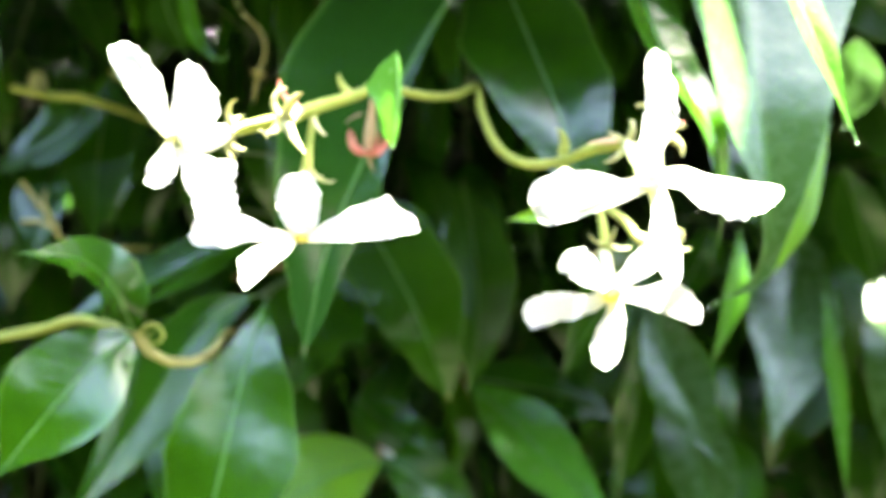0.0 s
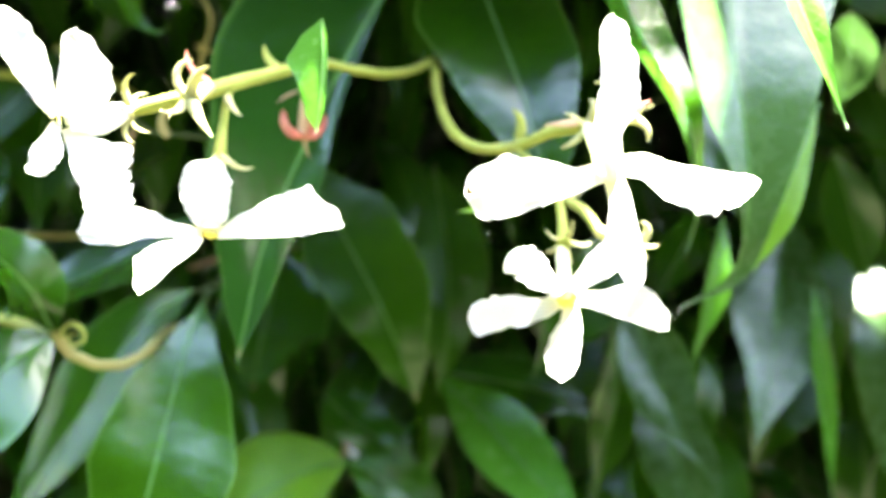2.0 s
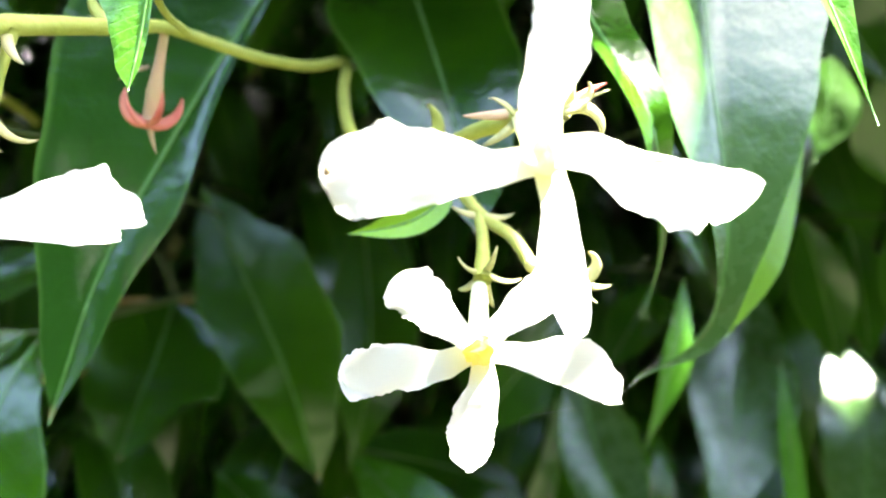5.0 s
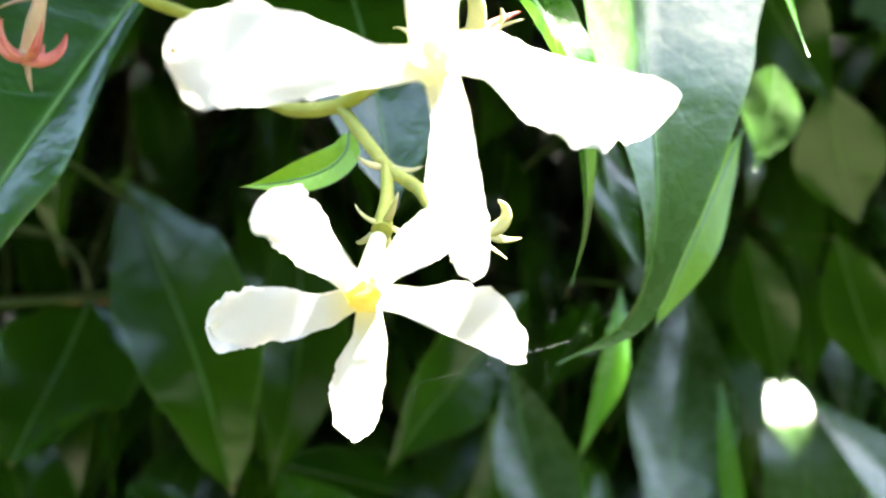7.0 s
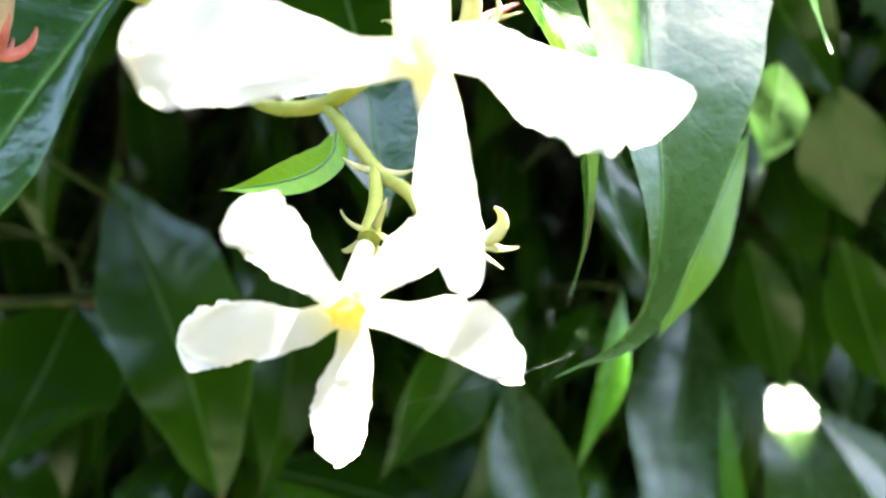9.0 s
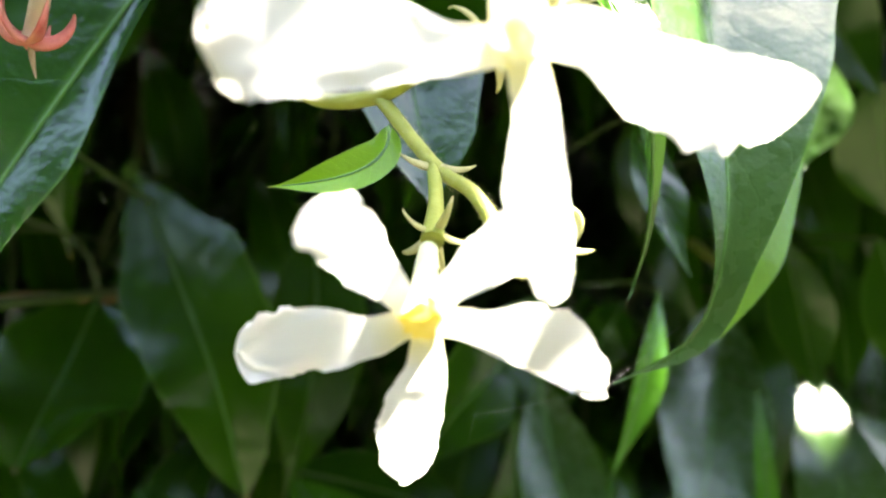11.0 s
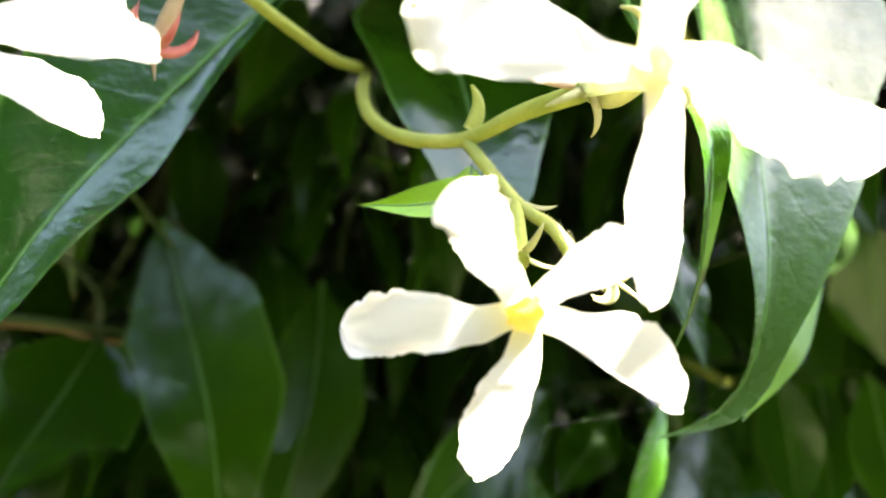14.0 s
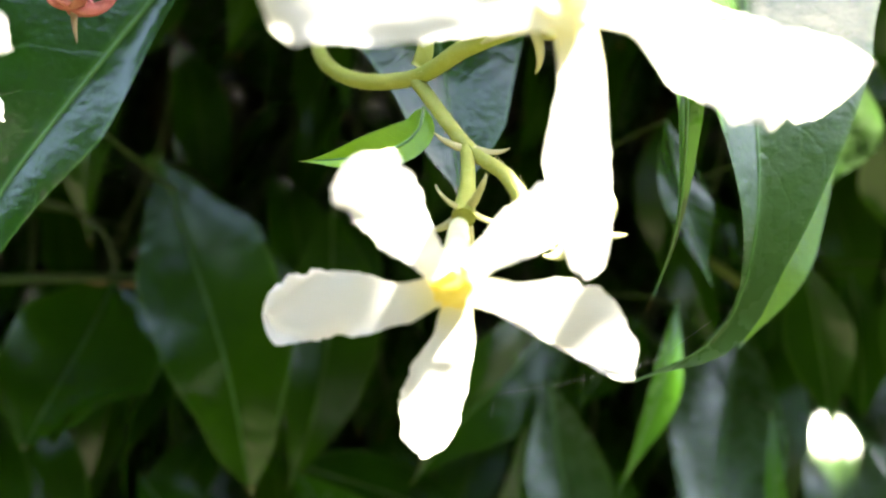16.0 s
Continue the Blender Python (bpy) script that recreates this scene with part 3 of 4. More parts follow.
for ends in ([(2.95, 9.0, -0.82), (3.67, 10.40, -0.68)], [(3.67, 10.40, -0.68), (4.31, 11.00, -0.30)], [(2.95, 9.0, -0.82), (2.67, 9.40, -0.96)], [(2.67, 9.40, -0.96), (2.40, 9.70, -1.07)], [(2.40, 9.70, -1.07), (2.38, 9.70, -1.22)]):
    part("thread", tube(ends, [0.0003, 0.0003], 4, 5), SILK, silk)

# ---- leafy shoots ----
def leafy(label):
    return thing("leafy_shoot", label, "leafy shoot", "leafy shoots of the hedge")


GREEN = "glossy dark green lance-shaped leaf"
sh = leafy("hanging dark green jasmine leaves on a thin stem")
part("stem", tube([(0.09, 14.00, 4.90), (1.07, 14.50, 5.54), (2.5, 20, 7.0), (1.0, 33.0, 9.0)], [0.1, 0.12, 0.15], 24, 8), GREENSTEM, sh)
leaf(sh, [(0.20, 12.45, 4.19), (-0.33, 12.50, 3.30), (-0.81, 12.45, 2.40), (-1.42, 12.32, 1.03), (-1.86, 12.17, -0.16), (-2.15, 11.98, -1.68)], 2.35, "dark green glossy broad leaf", SHADED, face=(-0.2, -0.95, 0.0), fold=0.14, left=(1.75, 1.85, 1.2, 0.42), right=(0.1, 0.25, 0.5, 0.3), wave=0.03, stalk=[(0.09, 14.00, 4.90)], seed=1)
leaf(sh, [(1.00, 14.40, 5.31), (1.62, 13.15, 3.15), (1.93, 12.50, 2.00), (2.26, 12.00, 0.52)], 2.2, GREEN, face=(-0.1, -1, 0.05), fold=0.18, left=(0.85, 1.2, 0.9, 0.4), right=(0.7, 1.0, 1.0, 0.55), stalk=[(1.07, 14.70, 5.60)], seed=2)

sh = leafy("folded glossy leaf with curled tip catching the sun")
part("stem", tube([(4.48, 18.00, 10.18), (5.62, 20.00, 11.30), (10, 24, 10.0), (14.0, 33.0, 10.0)], [0.1, 0.12, 0.15], 24, 8), GREENSTEM, sh)
leaf(sh, [(4.68, 13.30, 7.17), (4.65, 12.50, 5.37), (4.64, 11.95, 3.83), (4.57, 11.35, 2.23), (4.63, 11.10, 1.14), (4.63, 11.05, 0.37), (4.51, 11.25, -0.40), (3.89, 11.46, -0.87)], 2.0, "glossy folded leaf with a sunlit half and curled tip", SHEEN, face=(0.12, -0.97, 0.04), fold=0.36, wave=0.015, left=(0.78, 1.31, 0.73, 0.05), right=(1.15, 1.62, 1.00, 0.22), stalk=[(4.48, 18.00, 10.18)], seed=3, rows=48)
leaf(sh, [(3.80, 9.00, 3.61), (4.21, 8.60, 2.09), (4.51, 8.45, 1.13)], 0.44, "narrow sunlit yellow-green leaf", YOUNG, 0.02, face=(0.15, -0.8, 0.55), fold=0.4, wide=0.7, stalk=[(4.29, 11.00, 5.65), (4.48, 18.00, 10.18)], seed=4)
leaf(sh, [(2.89, 12.50, 5.04), (3.13, 11.20, 2.96), (3.39, 10.60, 2.12), (3.62, 10.40, 1.55), (3.87, 10.80, 0.84), (4.00, 11.20, 0.33), (3.95, 11.50, -0.27)], 1.0, "slender dark leaf with a light edge", face=(0.35, -0.93, 0.05), fold=0.3, wide=0.42, wave=0.01, stalk=BACK, seed=5, rows=40)

leaf(sh, [(6.38, 12.80, 2.10), (5.98, 12.40, 1.49), (5.53, 12.10, 0.63), (5.02, 11.90, -0.43)], 0.6, "pale underside of a young leaf, sunlight put into its colour", LIT, 0.02, face=(0.35, -0.9, 0.0), fold=0.2, wide=1.25, tip=0.1, stalk=BACK, seed=41)
leaf(sh, [(5.02, 14.40, 2.52), (5.17, 14.10, 1.59), (5.40, 14.00, 0.91), (5.67, 14.00, 0.39)], 0.8, GREEN, face=(0.3, -0.9, 0.2), fold=0.2, stalk=BACK, seed=42)

sh = leafy("leaves on a yellowish twining stem")
node = (-4.95, 12.49, -1.35)
part("stem", tube([(-8.56, 13.50, -1.67), (-6.76, 13.00, -1.35), (-5.96, 12.70, -1.15), node], [0.09, 0.08, 0.085], 24, 8, 1, 0.08), GREENSTEM, sh)
part("stem", tube([node, (-4.73, 12.60, -1.69), (-4.35, 12.90, -1.91), (-4.07, 13.40, -1.84), (-4.12, 14.40, -1.70), (-4.66, 16.50, -1.79), (-6, 24.0, -2.0), (-8.0, 34.0, 1.0)], [0.085, 0.06, 0.05, 0.045, 0.045, 0.06], 60, 10, 1, 0.06), STRAW, sh, "yellow-brown woody stem")
part("tendril", tube([node, (-4.84, 12.45, -1.39), (-4.77, 12.40, -1.25), (-4.63, 12.38, -1.20), (-4.49, 12.38, -1.28), (-4.48, 12.40, -1.42), (-4.61, 12.42, -1.51), (-4.73, 12.44, -1.45), (-4.71, 12.46, -1.36), (-4.62, 12.46, -1.35)], [0.035, 0.03, 0.025, 0.015], 50, 7), GREENSTEM, sh, "curled green tendril")
leaf(sh, [node, (-5.40, 12.00, -1.77), (-5.82, 11.60, -2.36), (-6.48, 11.20, -3.34)], 1.7, GREEN, face=(0.3, -0.8, 0.5), fold=0.2, seed=6)
leaf(sh, [node, (-5.05, 12.00, -0.68), (-5.33, 11.50, -0.18), (-6.07, 11.00, -0.05)], 1.1, GREEN, face=(-0.1, -0.7, 0.75), fold=0.25, seed=7)

sh = leafy("broad glossy leaves hanging low in the hedge")
part("stem", tube([(-3.18, 14.20, -0.83), (-3.47, 16.00, -0.77), (-2.6, 24, 0.5), (-4.0, 34.0, 4.0)], [0.07, 0.08, 0.13], 20, 8), STALK, sh)
leaf(sh, [(-3.20, 13.90, -1.00), (-3.30, 13.45, -1.58), (-3.46, 13.00, -2.55), (-3.60, 12.50, -3.67), (-3.89, 12.10, -5.07)], 2.2, GREEN, face=(0.0, -0.8, 0.6), fold=0.10, left=(0.30, 0.72, 0.98, 0.7), right=(0.45, 0.95, 1.25, 0.9), stalk=[(-3.18, 14.20, -0.83)], seed=8)
leaf(sh, [(-3.59, 14.60, -0.88), (-4.72, 15.00, -1.62), (-5.90, 15.00, -3.37), (-7.31, 15.00, -5.40)], 1.7, GREEN, face=(-0.35, -0.9, 0.3), fold=0.15, stalk=[(-3.18, 14.20, -0.83)], seed=9)
leaf(sh, [(-3.36, 20.90, -0.42), (-3.39, 19.90, -1.61), (-3.49, 19.20, -2.51), (-3.36, 18.00, -3.31)], 2.8, GREEN, face=(0.1, -1, 0.0), fold=0.14, left=(0.7, 1.2, 1.1, 0.5), right=(0.75, 1.45, 1.5, 0.7), cup=0.1, wave=0.05, seed=10)
part("stem", tube([(-5.53, 20.50, -0.77), (-4.46, 20.90, -0.43), (-3.4, 21.2, -0.45), (-3.2, 26, 0.2), (-4, 34, 2)], [0.06, 0.06, 0.08, 0.1], 20, 7), DRY, sh)
part("stem", tube([(-3.4, 21.2, -0.45), (-3.73, 21.00, 0.46), (-4.65, 21.20, 0.93), (-6.04, 21.50, 1.08)], [0.06, 0.05, 0.05], 16, 7), STALK, sh)
leaf(sh, [(-3.71, 17.00, 0.38), (-5.04, 17.00, -0.10), (-6.61, 17.00, -0.82), (-8.42, 17.00, -1.65)], 1.6, GREEN, face=(0, -0.7, 0.7), fold=0.15, stalk=BACK, seed=11)

sh = leafy("drooping leaves deep in the shade")
part("stem", tube([(0.68, 21.00, -3.54), (0.72, 24.00, -3.98), (0, 28, -1), (-2.0, 34.0, 1.0)], [0.09, 0.1, 0.13], 24, 8), DRY, sh)
leaf(sh, [(-2.61, 19.60, 1.91), (-1.37, 18.90, -0.18), (-0.52, 18.50, -1.74), (0.19, 18.70, -3.71)], 2.4, "glossy leaf folded along its midrib", face=(-0.12, -1, 0.02), fold=0.20, wave=0.03, left=(0.55, 1.05, 0.95, 0.5), right=(0.6, 1.35, 1.35, 0.6), stalk=BACK, seed=12)
leaf(sh, [(0.55, 21.60, 1.83), (0.91, 21.00, -0.46), (0.90, 20.60, -2.51), (0.64, 20.60, -3.99)], 2.0, GREEN, face=(0.15, -1, 0.0), fold=0.3, stalk=BACK, seed=13)
leaf(sh, [(0.72, 21.00, -3.59), (1.81, 20.10, -4.47), (2.80, 18.90, -5.42), (4.06, 17.50, -6.40)], 1.9, "fresh green leaf with a broad sheen", YOUNG, face=(-0.2, -0.62, 0.78), fold=0.18, seed=14)
leaf(sh, [(0.75, 21.00, -3.47), (2.27, 22.00, -3.88), (3.93, 22.50, -4.38), (5.30, 22.50, -5.20)], 1.9, GREEN, face=(0, -0.7, 0.7), fold=0.1, seed=15)
leaf(sh, [(5.62, 20.50, 0.49), (4.59, 19.70, -0.90), (3.60, 19.20, -2.04), (2.83, 19.00, -3.23)], 1.9, GREEN, face=(0.2, -0.95, -0.08), fold=0.2, stalk=BACK, seed=16)

sh = leafy("grey-green leaves hanging with pointed tips")
part("stem", tube([(7.91, 17.50, 0.97), (10, 24, 2.5), (14, 34.0, 4.0)], [0.09, 0.1, 0.13], 20, 8), GREENSTEM, sh)
leaf(sh, [(9.77, 21.40, 0.98), (9.02, 20.05, -1.16), (8.35, 18.90, -2.98), (7.58, 18.00, -4.70)], 2.3, "green leaf with sheen put into its pale colour", SHEEN, face=(-0.15, -0.95, -0.08), fold=0.2, base=1.1, stalk=BACK, seed=17)
leaf(sh, [(6.41, 16.80, 0.46), (6.19, 16.50, -0.72), (5.92, 16.40, -1.65), (5.69, 16.48, -2.51)], 0.66, "narrow leaf with a bright edge", YOUNG, face=(0.55, -0.8, 0.3), fold=0.3, stalk=BACK, seed=18)
leaf(sh, [(9.29, 18.90, -1.02), (9.24, 18.50, -2.27), (9.36, 18.30, -3.83), (9.46, 18.20, -5.92)], 0.42, "narrow yellow-green young leaf", YOUNG, face=(-0.2, -0.8, 0.5), fold=0.3, stalk=BACK, seed=19)
leaf(sh, [(13.10, 22.90, -0.65), (12.85, 22.20, -1.35), (12.65, 21.50, -2.20), (12.55, 21.10, -3.60), (12.30, 21.00, -6.20)], 2.1, "glossy leaf with a patch of sun", SHEEN, face=(-0.1, -0.7, 0.7), fold=0.06, base=0.6, stalk=BACK, seed=20)
leaf(sh, [(5.26, 19.60, -1.15), (5.62, 19.30, -2.79), (6.15, 19.00, -4.10), (6.75, 18.70, -5.31)], 1.7, "green leaf with sheen put into its pale colour", SHEEN, face=(0.1, -1, 0.2), fold=0.25, stalk=BACK, seed=21)
leaf(sh, [(6.05, 21.40, -3.40), (6.39, 20.50, -4.73), (6.82, 20.00, -6.20), (7.29, 19.70, -7.96)], 1.8, "green leaf with sheen put into its pale colour", SHEEN, face=(-0.1, -1, 0.2), fold=0.25, stalk=BACK, seed=22)
leaf(sh, [(5.19, 21.00, -2.13), (5.26, 21.00, -3.94), (4.96, 21.00, -5.45), (4.66, 21.00, -6.96)], 1.3, GREEN, face=(0.3, -1, 0.2), fold=0.25, stalk=BACK, seed=23)
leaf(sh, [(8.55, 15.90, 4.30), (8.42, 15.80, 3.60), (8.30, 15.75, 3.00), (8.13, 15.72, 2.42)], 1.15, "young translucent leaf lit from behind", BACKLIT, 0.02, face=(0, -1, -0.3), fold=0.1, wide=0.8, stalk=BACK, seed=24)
leaf(sh, [(8.45, 17.00, 6.90), (9.25, 17.20, 5.89), (10.01, 17.50, 5.23), (10.92, 17.80, 4.41)], 1.6, GREEN, face=(-0.1, -0.95, -0.1), fold=0.2, stalk=BACK, seed=25)

leaf(sh, [(11.70, 19.60, -1.35), (12.40, 19.10, -2.10), (13.10, 18.60, -3.00), (13.90, 18.10, -4.30)], 1.3, "green leaf with sheen put into its pale colour", SHEEN, face=(0.1, -0.9, 0.3), fold=0.15, wave=0.015, stalk=BACK, seed=35)
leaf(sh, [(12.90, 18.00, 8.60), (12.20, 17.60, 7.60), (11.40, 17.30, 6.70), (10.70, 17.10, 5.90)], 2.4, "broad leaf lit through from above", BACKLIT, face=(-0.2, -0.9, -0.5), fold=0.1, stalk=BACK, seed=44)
leaf(sh, [(11.31, 18.60, 5.20), (11.71, 19.00, 4.28), (12.19, 19.40, 3.45), (12.81, 19.80, 2.58)], 1.8, GREEN, face=(-0.5, -0.88, -0.1), fold=0.1, stalk=BACK, seed=36)
leaf(sh, [(7.96, 22.70, 0.65), (7.37, 22.05, -0.16), (6.91, 21.55, -0.71), (6.18, 20.80, -1.60)], 1.3, "glossy leaf with a patch of sun", face=(0.0, -0.7, 0.7), fold=0.12, stalk=BACK, seed=37)
leaf(sh, [(10.30, 20.00, 2.11), (10.67, 20.00, 0.91), (10.96, 20.00, -0.17), (11.24, 20.00, -1.23)], 1.3, GREEN, face=(-0.5, -0.9, 0.1), fold=0.2, stalk=BACK, seed=38)
leaf(sh, [(11.36, 20.00, 1.96), (11.65, 20.00, 0.75), (11.80, 20.00, -0.22), (11.88, 20.00, -1.06)], 1.2, GREEN, face=(-0.3, -0.9, 0.05), fold=0.2, stalk=BACK, seed=39)
leaf(sh, [(11.75, 19.00, 2.12), (12.14, 19.00, 0.98), (12.53, 19.00, -0.04), (12.98, 19.00, -1.03)], 1.5, GREEN, face=(-0.4, -0.9, 0.1), fold=0.2, stalk=BACK, seed=40)

sh = leafy("shaded leaves beside a small dried twig")
part("stem", tube([(-8.51, 20.00, 4.55), (-9, 26, 4), (-20, 33.0, 6.0)], [0.09, 0.1, 0.13], 20, 8), GREENSTEM, sh)
leaf(sh, [(-8.96, 21.00, 4.71), (-8.81, 20.00, 2.86), (-8.78, 19.60, 1.42), (-8.71, 19.40, -0.04)], 1.8, GREEN, face=(0.1, -1, 0.3), fold=0.2, seed=26)
leaf(sh, [(-8.51, 20.00, 4.48), (-9.26, 19.50, 3.20), (-10.38, 19.50, 2.38), (-11.31, 19.00, 1.65)], 1.6, GREEN, face=(0, -0.9, 0.5), fold=0.2, seed=27)
leaf(sh, [(-9.81, 20.00, 2.58), (-9.92, 19.40, 1.41), (-9.85, 19.00, 0.57), (-10.02, 18.80, -0.37)], 1.5, GREEN, face=(-0.2, -1, 0.3), fold=0.2, stalk=BACK, seed=28)
leaf(sh, [(-5.05, 15.00, 5.08), (-4.82, 15.00, 4.14), (-4.54, 15.00, 3.74), (-4.26, 15.00, 3.67), (-4.09, 15.00, 3.82)], 0.42, "small pale leaf with a hooked tip", YOUNG, 0.02, face=(0.7, -0.7, 0.1), fold=0.3, wide=0.6, stalk=BACK, seed=29)
leaf(sh, [(-6.57, 18.00, 6.11), (-6.32, 18.00, 5.35), (-6.07, 18.00, 4.85), (-5.89, 18.00, 4.47)], 1.0, GREEN, face=(0, -1, 0.2), fold=0.2, stalk=BACK, seed=30)

twig = thing("withered_flower_twig", "thin yellow-brown twig with a shrivelled flower", "twig", "dried twigs in the hedge")
part("stem", tube([(-4.12, 16.00, 4.85), (-3.76, 16.00, 4.48), (-3.66, 16.00, 4.08), (-3.82, 16.00, 3.56), (-3.94, 16.20, 3.07)], [0.03, 0.035, 0.04, 0.03, 0.02], 30, 7), STRAW, twig)
for k, (way, o) in enumerate(ring_ways((-0.2, -0.3, -1), 6, 0.7)):
    hook("dried_petal", twig, (-3.78, 15.95, 3.67), way, o, 0.22, 1.4, 0.09, STRAW)
part("stem", tube([(-4.12, 16.00, 4.85), (-4.77, 17.50, 5.88), (-6.29, 22.00, 8.43), (-6, 34, 9)], [0.03, 0.05, 0.08], 20, 7), STRAW, twig)

twig = thing("withered_flower_twig", "pale stalk with a cluster of spent cream flowers", "twig", "dried twigs in the hedge")
part("stem", tube([(-9.43, 17.00, 3.54), (-8.59, 17.00, 3.36), (-7.90, 17.50, 3.34), (-9, 26, 4)], [0.09, 0.09, 0.06], 20, 8), GREENSTEM, twig)
for k, (way, o) in enumerate(ring_ways((0.1, -0.4, 1), 7, 0.8)):
    hook("dried_petal", twig, (-8.83, 17.00, 3.39), way, -o, 0.55, 1.6, 0.16, SEPAL)

twig = thing("withered_flower_twig", "forked yellowish twig below spent flowers", "twig", "dried twigs in the hedge")
part("stem", tube([(-9.22, 17.00, 1.48), (-8.75, 17.00, 0.88), (-8.45, 17.00, 0.46), (-8.42, 18.00, 0.09), (-9, 26, 0)], [0.05, 0.06, 0.07], 20, 7), STRAW, twig)
part("stem", tube([(-9.23, 17.00, 0.61), (-8.87, 17.00, 0.61), (-8.45, 17.00, 0.46)], [0.04, 0.05], 10, 7), STRAW, twig)
part("stem", tube([(-8.72, 17.00, 1.26), (-8.70, 17.00, 0.94), (-8.45, 17.00, 0.46)], [0.03, 0.05], 10, 7), STRAW, twig)

twig = thing("side_twig", "thin hooked brownish twig behind the flowers", "twig", "dried twigs in the hedge")
part("stem", tube([(-4.13, 12.80, 1.99), (-4.06, 12.80, 1.74), (-3.84, 13.00, 1.68), (-3.35, 13.40, 1.63), (-2.79, 14.50, 1.68), (-2, 22, 1.5), (-2, 33, 4)], [0.035, 0.035, 0.04, 0.035, 0.045, 0.06], 30, 7), STALK, twig)
part("stem", tube([(-3.93, 12.90, 1.68), (-4.00, 12.90, 1.50), (-4.06, 13.00, 1.12)], [0.05, 0.045, 0.03], 12, 7), DRY, twig)
hook("bud", twig, (-3.44, 13.00, 1.60), (-0.6, -0.3, 0.6), (0.5, 0, 1), 0.5, 2.2, 0.14, STRAW)

sh = leafy("bright young leaves low in the hedge")
part("stem", tube([(-1.66, 20.30, -5.40), (-2, 25, -5), (-4, 34.0, -3.0)], [0.07, 0.1, 0.13], 20, 8), DRY, sh)
leaf(sh, [(-1.60, 20.20, -5.54), (-2.35, 20.00, -5.66), (-3.47, 19.60, -6.07), (-4.81, 19.30, -6.94)], 2.6, "green leaf, its light from behind put into the colour", LIT, face=(0, -0.8, 0.55), fold=0.15, seed=31)
leaf(sh, [(-1.58, 20.20, -5.49), (-0.78, 20.00, -5.87), (0.08, 19.80, -6.53), (1.06, 19.50, -7.56)], 1.7, GREEN, face=(0, -0.75, 0.65), fold=0.15, seed=32)
leaf(sh, [(-2.46, 22.00, -4.25), (-1.47, 21.50, -4.93), (-0.53, 21.00, -5.42), (0.29, 20.80, -6.27)], 1.4, GREEN, face=(0, -0.75, 0.65), fold=0.15, stalk=BACK, seed=33)

# small white spot on the low leaf, shaped with petal()
scrap = thing("fallen_petal", "small white petal-shaped piece on a green leaf", "petal")
petal(scrap, (-1.56, 19.85, -5.12), (-1.26, 19.80, -5.29), (0.05, 0.09, 0.10, 0.07), (0.04, 0.08, 0.09, 0.06), (0.1, -0.8, 0.6), seed=31.0)

# ---- the rest of the hedge ----
# gaps left in the added foliage to light chosen spots: a place on the sun's way and the gap's radius
GAPS = [(Vector(g), r) for g, r in (((7.22, 21.95, -0.38), 0.17), ((9.40, 18.55, -2.07), 0.20), ((12.45, 21.95, -1.50), 0.30), ((12.75, 22.05, -1.55), 0.30), ((3.92, 11.54, 3.28), 0.20), ((4.03, 11.35, 2.85), 0.20), ((4.24, 11.17, 2.10), 0.16), ((4.42, 11.10, 1.50), 0.10), ((6.15, 16.40, -1.32), 0.24), ((8.35, 15.78, 3.30), 0.50))]


def in_gap(rows, gaps):
    """Whether a blade, given by three points a row, stands in the sun's way through one of the gaps."""
    p = np.array([tuple(q) for q in rows]).reshape(-1, 3, 3)
    p = np.concatenate((p, (p[:, :1] + p[:, 1:2]) / 2, (p[:, 1:2] + p[:, 2:]) / 2), 1)
    p = np.concatenate((p[:-1], (p[:-1] + p[1:]) / 2)).reshape(-1, 3)
    sun_way = np.array(SUN)
    for g, radius in gaps:
        d = p - np.array(g)
        along = d @ sun_way
        d = d - along[:, None] * sun_way
        if ((np.einsum("ij,ij->i", d, d) < radius ** 2) & (along > 0.3)).any():
            return True
    return False


def foliage(name, label, spots, size, seed, material=FOLIAGE, flat=0.0, gaps=()):
    """Many hanging leaves in one mesh; spots gives the base of each."""
    rng = np.random.default_rng(seed)
    verts, faces, uvs = [], [], []
    prof = [0.0, 0.62, 0.95, 1.0, 0.82, 0.45, 0.0]
    for base in spots:
        length = size * rng.uniform(0.75, 1.3)
        width = length * rng.uniform(0.26, 0.38)
        turn = rng.uniform(-1.2, 1.2)
        out = Vector((math.sin(turn), -math.cos(turn), 0))
        down = Vector((rng.normal(0, 0.35), 0, -1)).normalized()
        droop = rng.uniform(0.1, 0.9) + flat
        side = Vector((math.cos(turn), math.sin(turn), rng.normal(0, 0.2))).normalized()
        p = Vector(base)
        k0 = len(verts)
        own = []
        for i, w in enumerate(prof):
            s = i / 6
            d = (out * (1 - s) * droop + down * (0.4 + s) * (1 - flat)).normalized()
            n = d.cross(side).normalized()
            h = 0.5 * width * w
            f = 0.22 * h
            for v in (-1, 0, 1):
                q = p + side * h * v - n * f * abs(v)
                own.append((q, (s, 0.5 + 0.5 * v)))
            p = p + d * length / 6
        if gaps and in_gap([q for q, uv in own], gaps):
            continue
        verts += [q for q, uv in own]
        uvs += [uv for q, uv in own]
        for i in range(6):
            for j in range(2):
                a = k0 + i * 3 + j
                faces.append((a, a + 1, a + 4, a + 3))
    ob = part(name, (verts, faces, uvs), material, None)
    return tagged(ob, label, "foliage", kind="stuff")


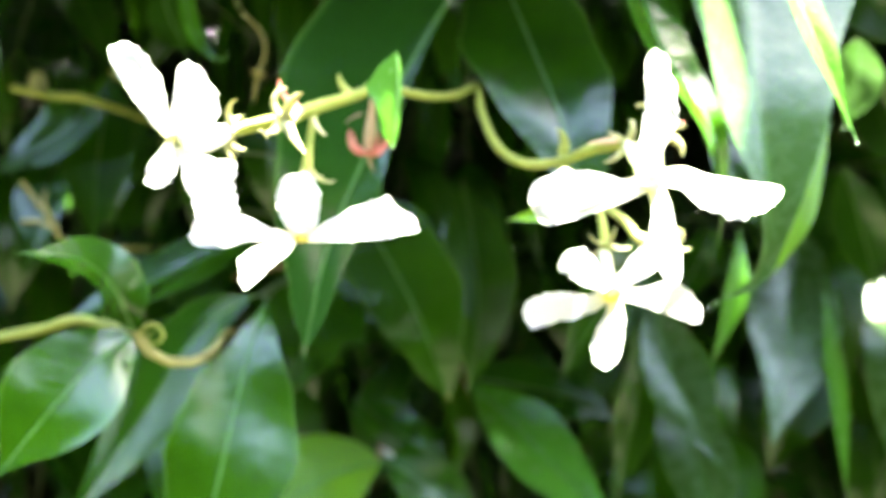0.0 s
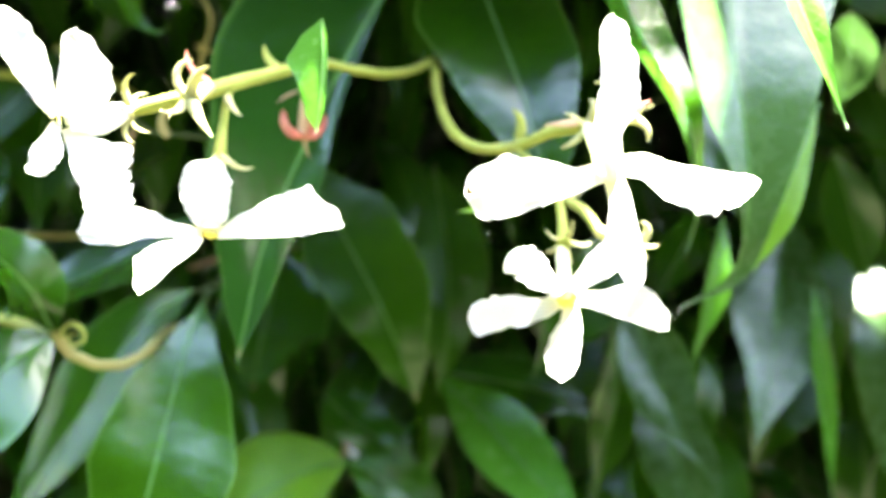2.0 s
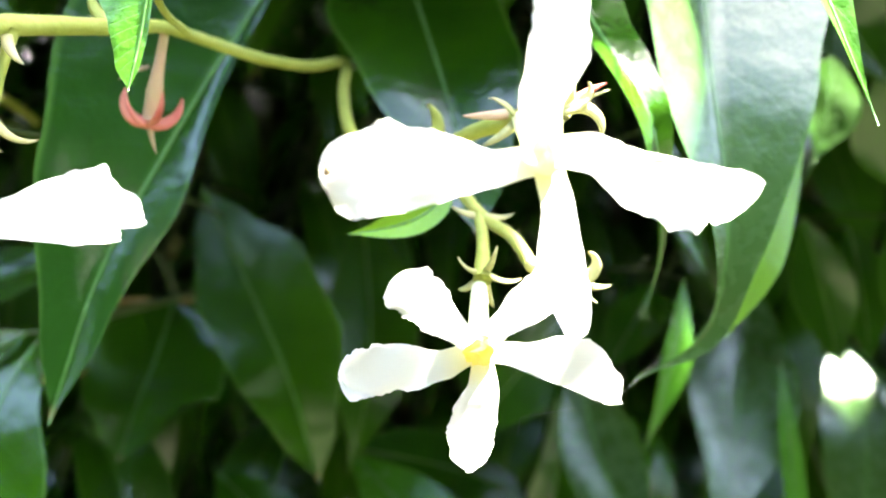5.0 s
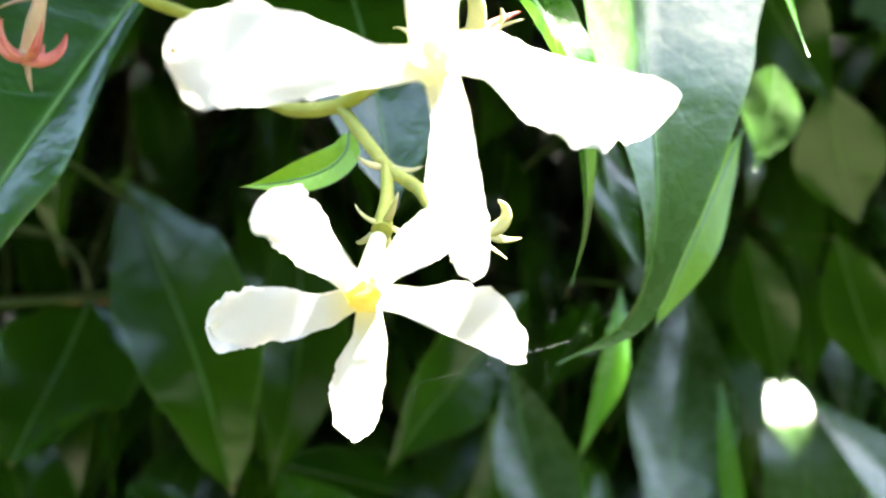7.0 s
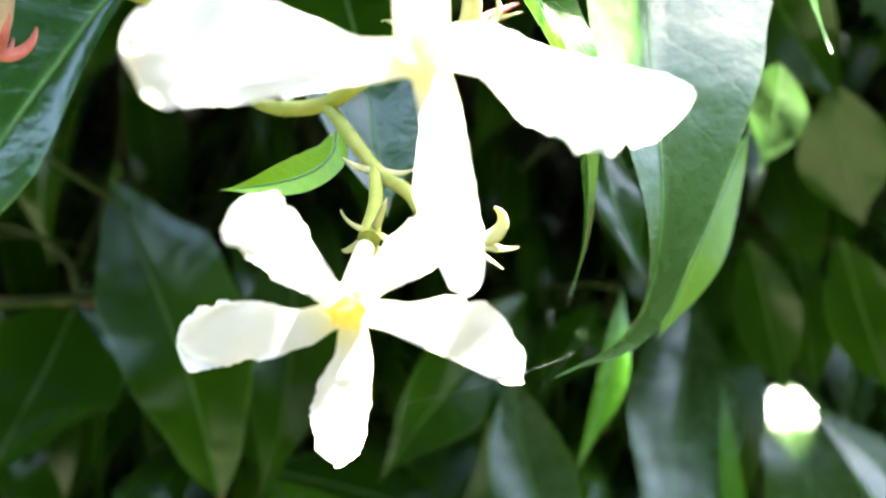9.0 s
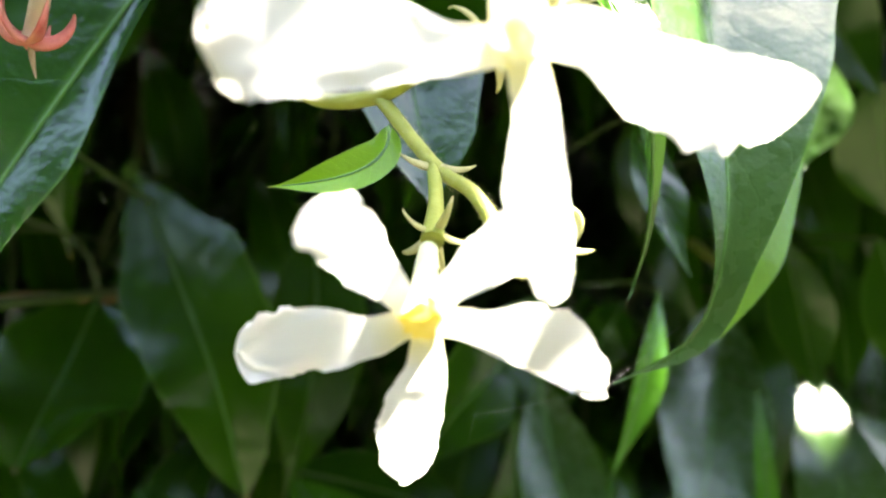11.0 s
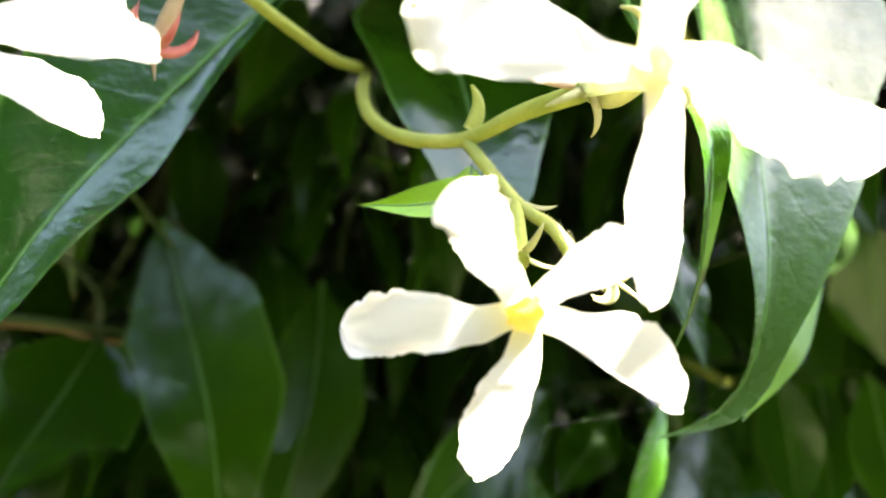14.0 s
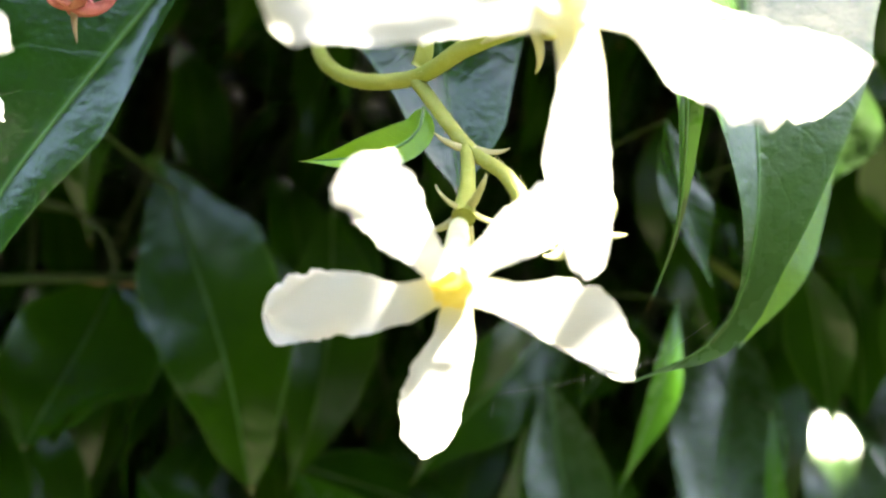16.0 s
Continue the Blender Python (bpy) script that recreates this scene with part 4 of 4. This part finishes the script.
def leaf_mesh(length, width, droop, fold, wave, seed):
    """A hanging leaf with its base at the origin, in metres, for sharing."""
    pts = [(0, 0, 0), (0, -droop * length * 0.45, -0.22 * length), (0, -droop * length * 0.62, -0.60 * length), (0, -droop * length * 0.52, -0.96 * length)]
    (verts, faces, uvs), line, tang = blade(pts, width, fold=fold, wave=wave, seed=seed, rows=16, cols=6)
    me = bpy.data.meshes.new("leaf")
    me.from_pydata([Vector(v) * 0.01 for v in verts], [], faces)
    lay = me.uv_layers.new(name="UVMap")
    for lp in me.loops:
        lay.data[lp.index].uv = uvs[lp.vertex_index]
    me.polygons.foreach_set("use_smooth", [True] * len(me.polygons))
    me.materials.append(LEAF)
    return me


pick = random.Random(11)
KINDS = [leaf_mesh(pick.uniform(4.6, 6.6), pick.uniform(1.5, 2.2), pick.uniform(0.25, 0.7), pick.uniform(0.08, 0.4), pick.uniform(0.02, 0.06), k) for k in range(12)]
for row in range(16):
    x0, z0 = -17 + 2.35 * row + pick.uniform(-1, 1), 13 + pick.uniform(-3, 3)
    run = [(x0 + 1.4 * math.sin(i * 1.1 + row), 25.2 + 1.6 * math.sin(i * 0.8 + 2 * row), z0 - 3.6 * i) for i in range(8)]
    sh = leafy("trailing shoot of dark glossy leaves in deep shade")
    part("stem", tube([(x0, 34, z0 + 3), *run], [0.12, 0.09, 0.06, 0.04], 40, 6), STALK, sh)
    for i, c in enumerate(spline(run, 9)[:9]):
        for way in (-1, 1):
            me = KINDS[pick.randrange(12)]
            turn = way * pick.uniform(15, 75) + pick.uniform(-15, 15)
            m = Matrix.Translation(C(c)) @ pose(0, 0, 0, pick.uniform(-18, 12), pick.uniform(-22, 22), turn)
            spots = [((m @ me.vertices[7 * k + j].co) - C((0, 0, 0))) * 100 for k in range(17) for j in (0, 3, 6)]
            if in_gap(spots, GAPS):
                continue
            ob = new("leaf", me)
            ob.parent = sh
            ob.matrix_local = m

rng = np.random.default_rng(5)
near = [(rng.uniform(-20, 22), rng.uniform(27, 33), rng.uniform(-15, 17)) for i in range(800)]
far = np.random.default_rng(21)
near += [(far.uniform(-22, 26), far.uniform(34, 44), far.uniform(-16, 26)) for i in range(1300)]
foliage("hedge_foliage", "dense dark green jasmine foliage in shade", near, 5.5, 6)
wide_ = []
while len(wide_) < 7600:
    if len(wide_) < 1500:
        x, z = rng.uniform(-28, 30), rng.uniform(12, 42)
    else:
        x, z = rng.uniform(-75, 75), rng.uniform(-112, 66)
    front = 21 + 4 * noise.noise(Vector((x * 0.05, 0, z * 0.05)))
    # bulge added above the view to cast shade on the leaves below
    if z > 12 and x < 1.5 + 0.44 * z:
        front = max(front - min((z - 12) * 1.2, 11), 12.5 + 2 * noise.noise(Vector((x * 0.2, 5, z * 0.2))))
    y = rng.uniform(front, 44) if len(wide_) > 1500 else front + 16 * rng.uniform(0, 1) ** 1.5
    if -20 < x < 24 and -15 < z < 10.5 + 0.36 * y and y < 26:
        continue
    wide_.append((x, y, z))
foliage("hedge_foliage", "thick evergreen jasmine hedge covering the wall", wide_, 6.5, 7, FOLIAGE, 0.0, GAPS)

# unseen leaves added over the shoots to shade them, with gaps where the sun comes through
shade_leaves = []
while len(shade_leaves) < 820:
    x, y, z = rng.uniform(-15, 21), rng.uniform(12, 24), rng.uniform(9.5, 16)
    if z > 5.5 + 0.30 * y and (x > -3 or y > 13.5):
        shade_leaves.append((x, y, z))
foliage("hedge_foliage", "unseen leaves added overhead to shade the shoots", shade_leaves, 4.4, 9, FOLIAGE, 0.75, GAPS)

# smaller unseen leaves, added for finer shade
shade_sprigs = [(rng.uniform(3.5, 19), rng.uniform(11.3, 23), rng.uniform(8.8, 13)) for i in range(3600)]
shade_sprigs += [(rng.uniform(-3.5, 1.5), rng.uniform(10.8, 15), rng.uniform(6.4, 8.5)) for i in range(170)]
foliage("hedge_foliage", "unseen small leaves added overhead to shade the shoots", [q for q in shade_sprigs if q[2] > (5.0 if q[0] > 2 else 2.6) + 0.30 * q[1]], 1.7, 10, FOLIAGE, 0.75, GAPS)

# unseen hedge added behind the camera to darken low sky and reflections
across = []
while len(across) < 15000:
    x, z = rng.uniform(-420, 420), rng.uniform(-118, 195)
    across.append((x, rng.uniform(-215, -165) + 8 * noise.noise(Vector((x * 0.02, 3, z * 0.02))), z))
foliage("hedge_foliage", "unseen dark hedge added behind the camera to block low sky", across, 15, 8, DARK)
# more unseen hedge, added left and right against side light
sides = []
while len(sides) < 10000:
    y, z = rng.uniform(-215, 130), rng.uniform(-118, 215)
    sides.append((rng.choice((-1, 1)) * rng.uniform(400, 450), y, z))
foliage("hedge_foliage", "unseen dark hedges added at both sides to block low sky", sides, 16, 12, DARK)
# added slab that stops light through the far hedge
slab("wall_front", (-4.4, -2.5, 0.0), (4.4, -2.3, 3.0), SOIL, "unseen dark wall added to close the far hedge's gaps", "wall")
